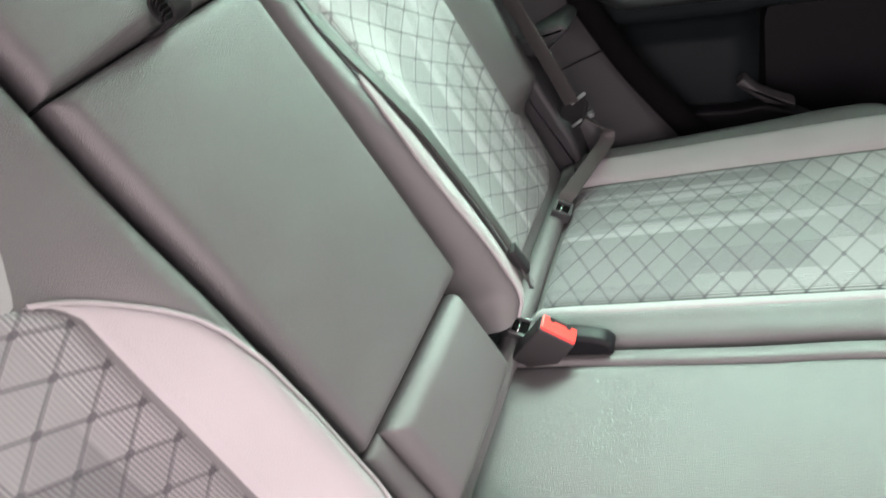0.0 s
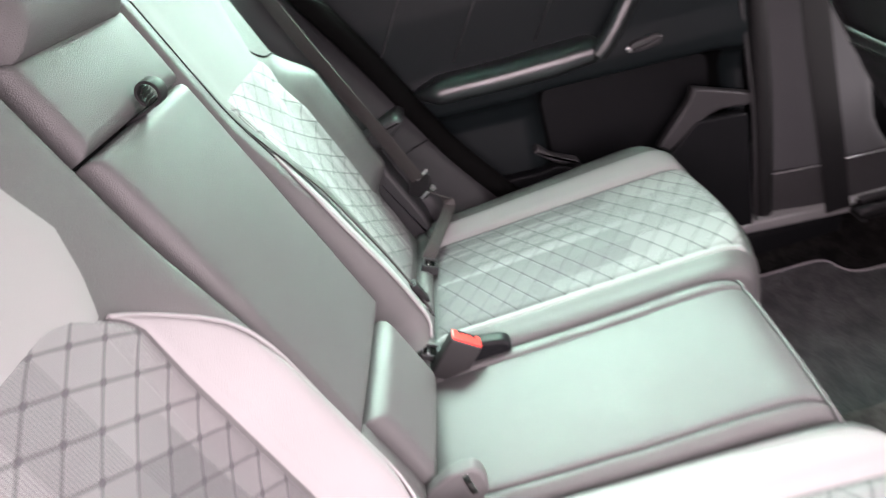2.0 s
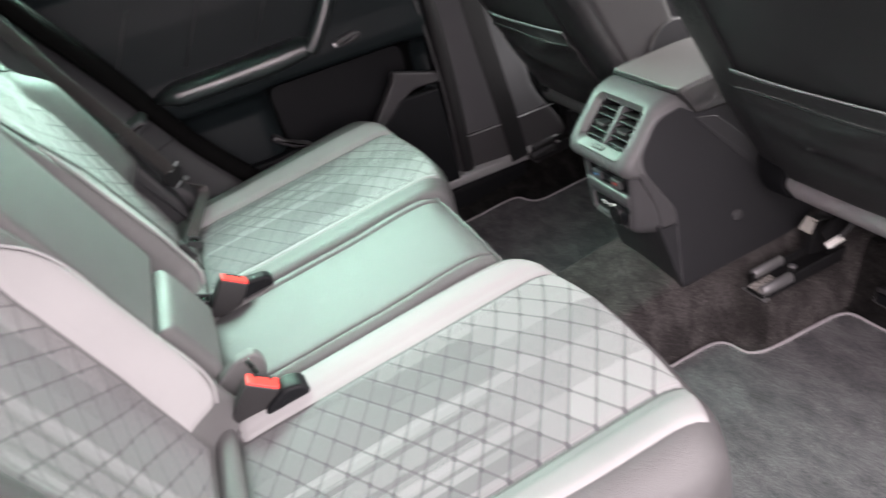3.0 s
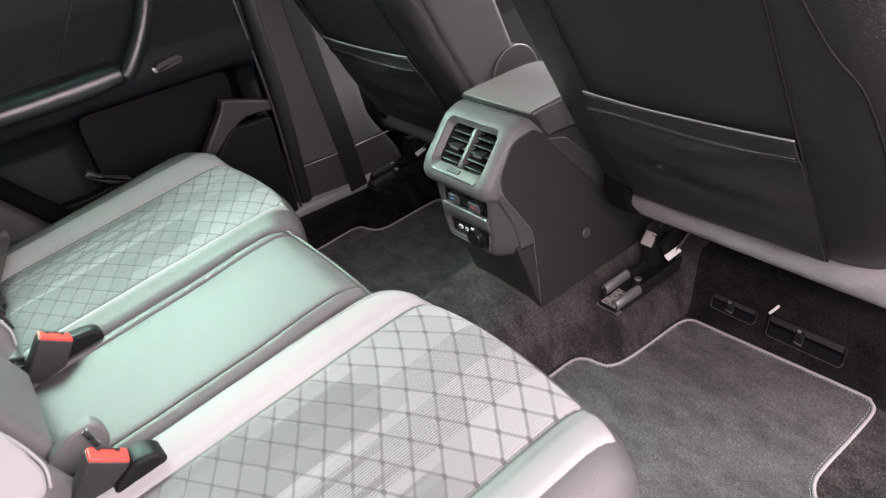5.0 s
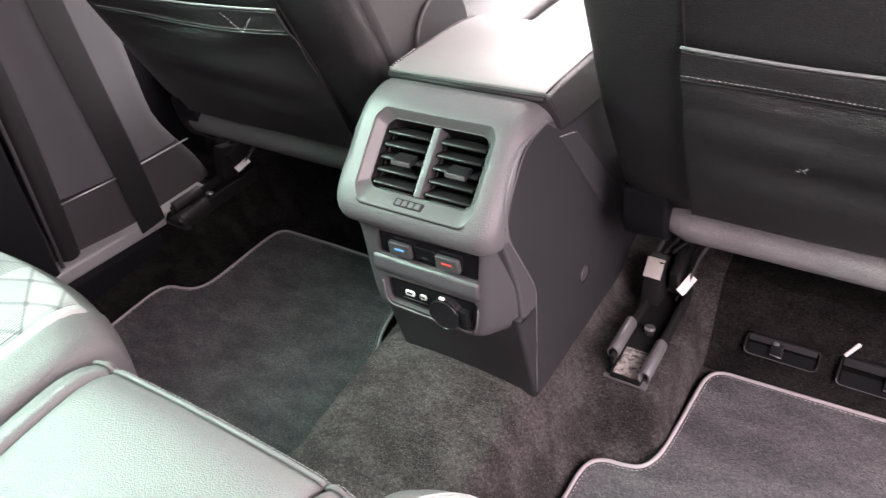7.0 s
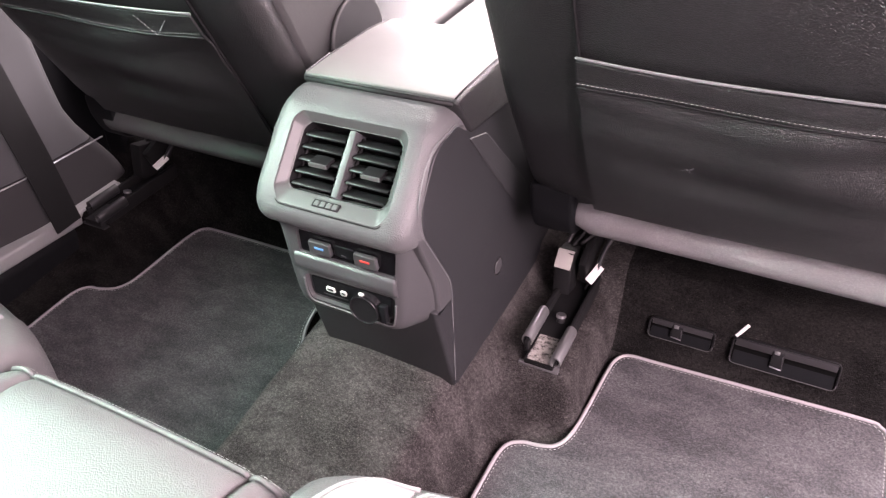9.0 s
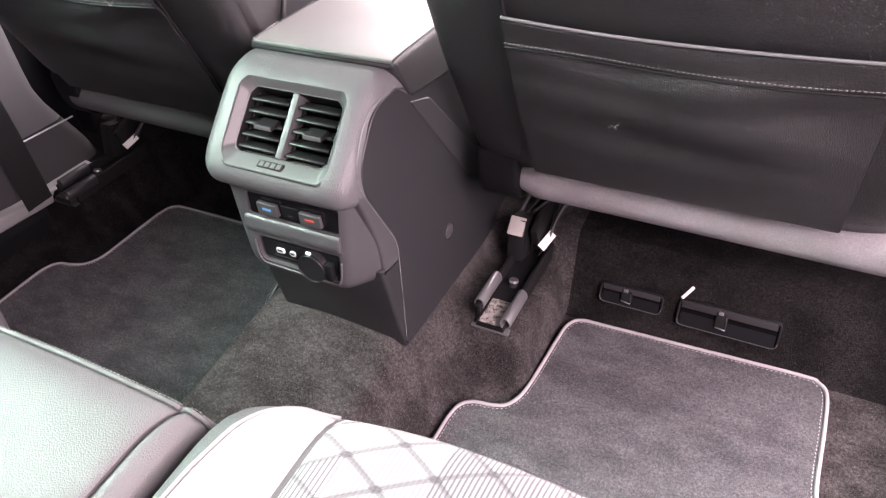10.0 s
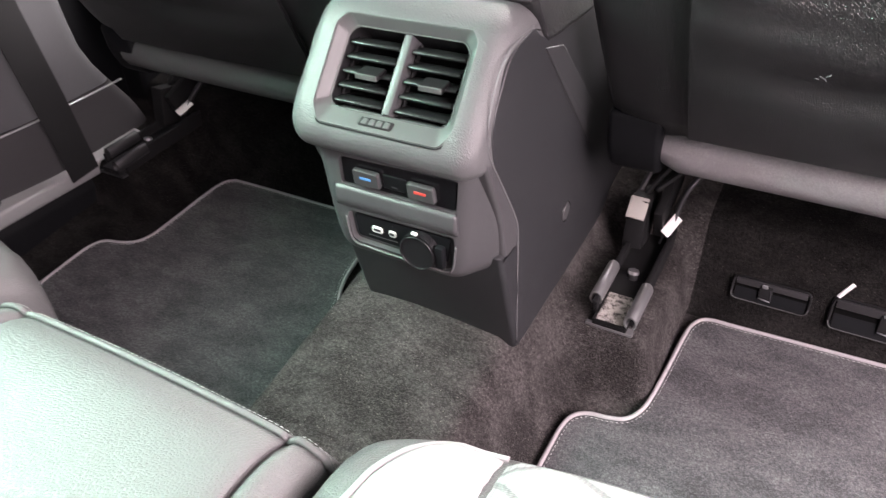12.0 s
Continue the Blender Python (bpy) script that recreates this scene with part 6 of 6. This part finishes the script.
def build_slot(x0, x1, h, label):
    ob = thing("anchor_slot", ((x0 + x1) / 2, 0.648, 0.07), label, "floor slot", "floor slots")
    m = pose((x0 + x1) / 2, 0.6460, 0.0675, 72, 0, 0)
    w = (x1 - x0) / 2
    ring = round_poly([(-w, -h), (w, -h), (w, h), (-w, h)], 0.010, 4)
    inn = offset_poly(ring, 0.0030)
    rows = [(ring, -0.004), (ring, 0.0036), (offset_poly(ring, 0.0010), 0.0046), (offset_poly(ring, 0.0022), 0.0042), (inn, 0.0030), (inn, -0.010)]
    V = [tuple(m @ Vector((a, b, k))) for q, k in rows for a, b in q]
    me = mesh_object("surround", V, grid_faces(len(rows), len(ring), True), M_RUBBER, True)
    me.data.set_sharp_from_angle(angle=radians(35))
    finish(me, ob, "black plastic surround")
    # paler line along the lower rim paints the light it catches
    lip = [tuple(m @ Vector((p, q, 0.0046))) for p, q in offset_poly(ring, 0.0012) if q < -0.2 * h]
    lip.sort(key=lambda p: p[0])
    tube("lip", lip, 0.0006, M_VENTF, ob, "grey lower lip painting the light on the rim", 6, up=(0, 1, 0.3))
    # no hole is cut; a black plate paints the shade inside the slot
    part_bm("recess", rbox((2 * w - 0.006, 2 * h - 0.006, 0.002), 0, 1, m @ pose(0, 0, 0.0006)), M_HOLE, ob, "flat black plate painting the slot's inner shade")
    part_bm("floor_plate", rbox((2 * w - 0.010, 1.0 * h, 0.002), 0.0006, 1, m @ pose(0, -0.42 * h, 0.0018, -8, 0, 0)), M_DARK, ob, "black inner plate")
    part_bm("hood", rbox((2 * w - 0.010, 0.55 * h, 0.003), 0.0010, 2, m @ pose(0, 0.62 * h, 0.0040, 14, 0, 0)), M_GREYP, ob, "dark grey upper flap")
    cx = -0.12 * w
    part_bm("clip", rbox((0.016, 1.1 * h, 0.004), 0.0012, 2, m @ pose(cx, 0.10 * h, 0.0046)), M_RUBBER, ob, "black clip")
    part_bm("clip_edge", rbox((0.0150, 0.0016, 0.0014), 0.0005, 1, m @ pose(cx, -0.46 * h, 0.0070, 0, 0, -6)), M_STEEL, ob, "bright clip edge")
    part_bm("clip_wire", rbox((0.0012, 0.9 * h, 0.0012), 0.0004, 1, m @ pose(cx + 0.0068, 0.0, 0.0074, 0, 0, 8)), M_RAIL, ob, "thin steel wire")
    part_bm("pin", rbox((0.0070, 0.0050, 0.004), 0.0015, 2, m @ pose(cx - 0.002, 0.62 * h, 0.0066)), M_STEEL, ob, "bright pin")
    return m


M_STEELCLOTH = plain("grey_elastic", (0.17, 0.17, 0.175), 0.40)
M_CREAM = plain("pale_cream", (0.62, 0.58, 0.53), 0.8)
M_SLAT = plain("slat_black", (0.0085, 0.0088, 0.0092), 0.42, 0.0, 0.35)
M_LID = leather("lit_lid_leather", (0.135, 0.134, 0.130), 0.48, 0.12, 0.05, 0.5)
M_SWITCH = plain("switch_grey", (0.05, 0.05, 0.052), 0.4)
sc = Nodes("scuffed_steel")
sv = sc.coord()
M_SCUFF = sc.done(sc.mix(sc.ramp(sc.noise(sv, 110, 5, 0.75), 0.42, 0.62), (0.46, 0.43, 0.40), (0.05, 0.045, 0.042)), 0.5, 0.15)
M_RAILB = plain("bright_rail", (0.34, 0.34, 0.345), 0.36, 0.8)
M_CONSL = plastic("pod_plastic", (0.050, 0.0495, 0.052), 0.44, 0.5, 0.5, 900)
M_JOINT = plain("pale_joint", (0.13, 0.13, 0.135), 0.45)
M_PORT = plain("port_white", (0.62, 0.62, 0.60), 0.5)
M_GLOSSY = plain("cap_black", (0.012, 0.012, 0.013), 0.22)

build_ground()
build_floor()
# added sheet: stands in for the bright cream area beyond the lid
paper = thing("pale_stand_in", (-0.42, 1.2, 0.25), "added pale sheet standing in for a bright cream area", "paper mat")
PX, PY = np.meshgrid(np.linspace(-0.70, -0.10, 30), np.linspace(0.98, 1.54, 30), indexing="ij")
PZ = floor_z(PY) + 0.119 + np.clip(PY - 0.66, 0, 1) * 0.10 + 0.012 + 0.003 * np.sin(PX * 40 + PY * 13) * np.sin(PY * 21)
slab("sheet", np.stack([PX, PY, PZ], -1), 0.0012, M_CREAM, paper)
build_shell()
build_far_side()
build_far_front()
build_near_side()
for side in (1, -1):
    build_outer_cushion(side)
    build_outer_back(side)
build_middle_cushion()
build_middle_back()
build_gap_trim()
build_bench_details()
build_front_seat(0.382, 0.0, 1, "by the open door")
build_front_seat(-0.392, -0.03, -1, "by the far pillar")
build_rail(0.176, 0.482, 0.100, 1, "dark steel seat rail with pale plug and white sticker")
build_rail(-0.70, 0.475, 0.100, -1, "dark steel seat rail beside the far sill")
build_console()
NEAR_MAT = [(0.150, 0.10), (0.154, 0.22), (0.157, 0.33), (0.159, 0.375), (0.166, 0.396), (0.182, 0.407), (0.205, 0.411), (0.226, 0.420), (0.239, 0.447), (0.245, 0.50), (0.2495, 0.565), (0.2545, 0.595), (0.270, 0.611), (0.31, 0.6135), (0.45, 0.619), (0.585, 0.6235), (0.607, 0.619), (0.6195, 0.60), (0.622, 0.54), (0.622, 0.46), (0.626, 0.43), (0.638, 0.41), (0.655, 0.395), (0.663, 0.36), (0.664, 0.22), (0.660, 0.10), (0.50, 0.085), (0.30, 0.085)]
FAR_MAT = [(-0.200, 0.10), (-0.203, 0.30), (-0.206, 0.40), (-0.213, 0.436), (-0.226, 0.462), (-0.236, 0.50), (-0.243, 0.565), (-0.252, 0.600), (-0.275, 0.612), (-0.40, 0.6135), (-0.545, 0.612), (-0.574, 0.608), (-0.588, 0.590), (-0.594, 0.54), (-0.598, 0.46), (-0.603, 0.43), (-0.617, 0.410), (-0.642, 0.399), (-0.668, 0.392), (-0.682, 0.372), (-0.686, 0.33), (-0.687, 0.20), (-0.684, 0.10), (-0.50, 0.085), (-0.35, 0.085)]
build_mat(NEAR_MAT, "charcoal velour floor mat with pale binding by the open door")
build_mat(FAR_MAT, "charcoal velour floor mat in the shaded far footwell")
build_slot(0.286, 0.382, 0.0165, "small black anchor slot in the carpet riser")
build_slot(0.404, 0.546, 0.0215, "long black anchor slot in the carpet riser")
tag = thing("pull_tag", (0.42, 0.655, 0.10), "small white paper tag sticking out of the slot", "tag")
box("paper", (0.414, 0.645, 0.104), (0.005, 0.002, 0.024), 0.0005, M_WHITE, tag, "", (-20, 35, 0), 1)
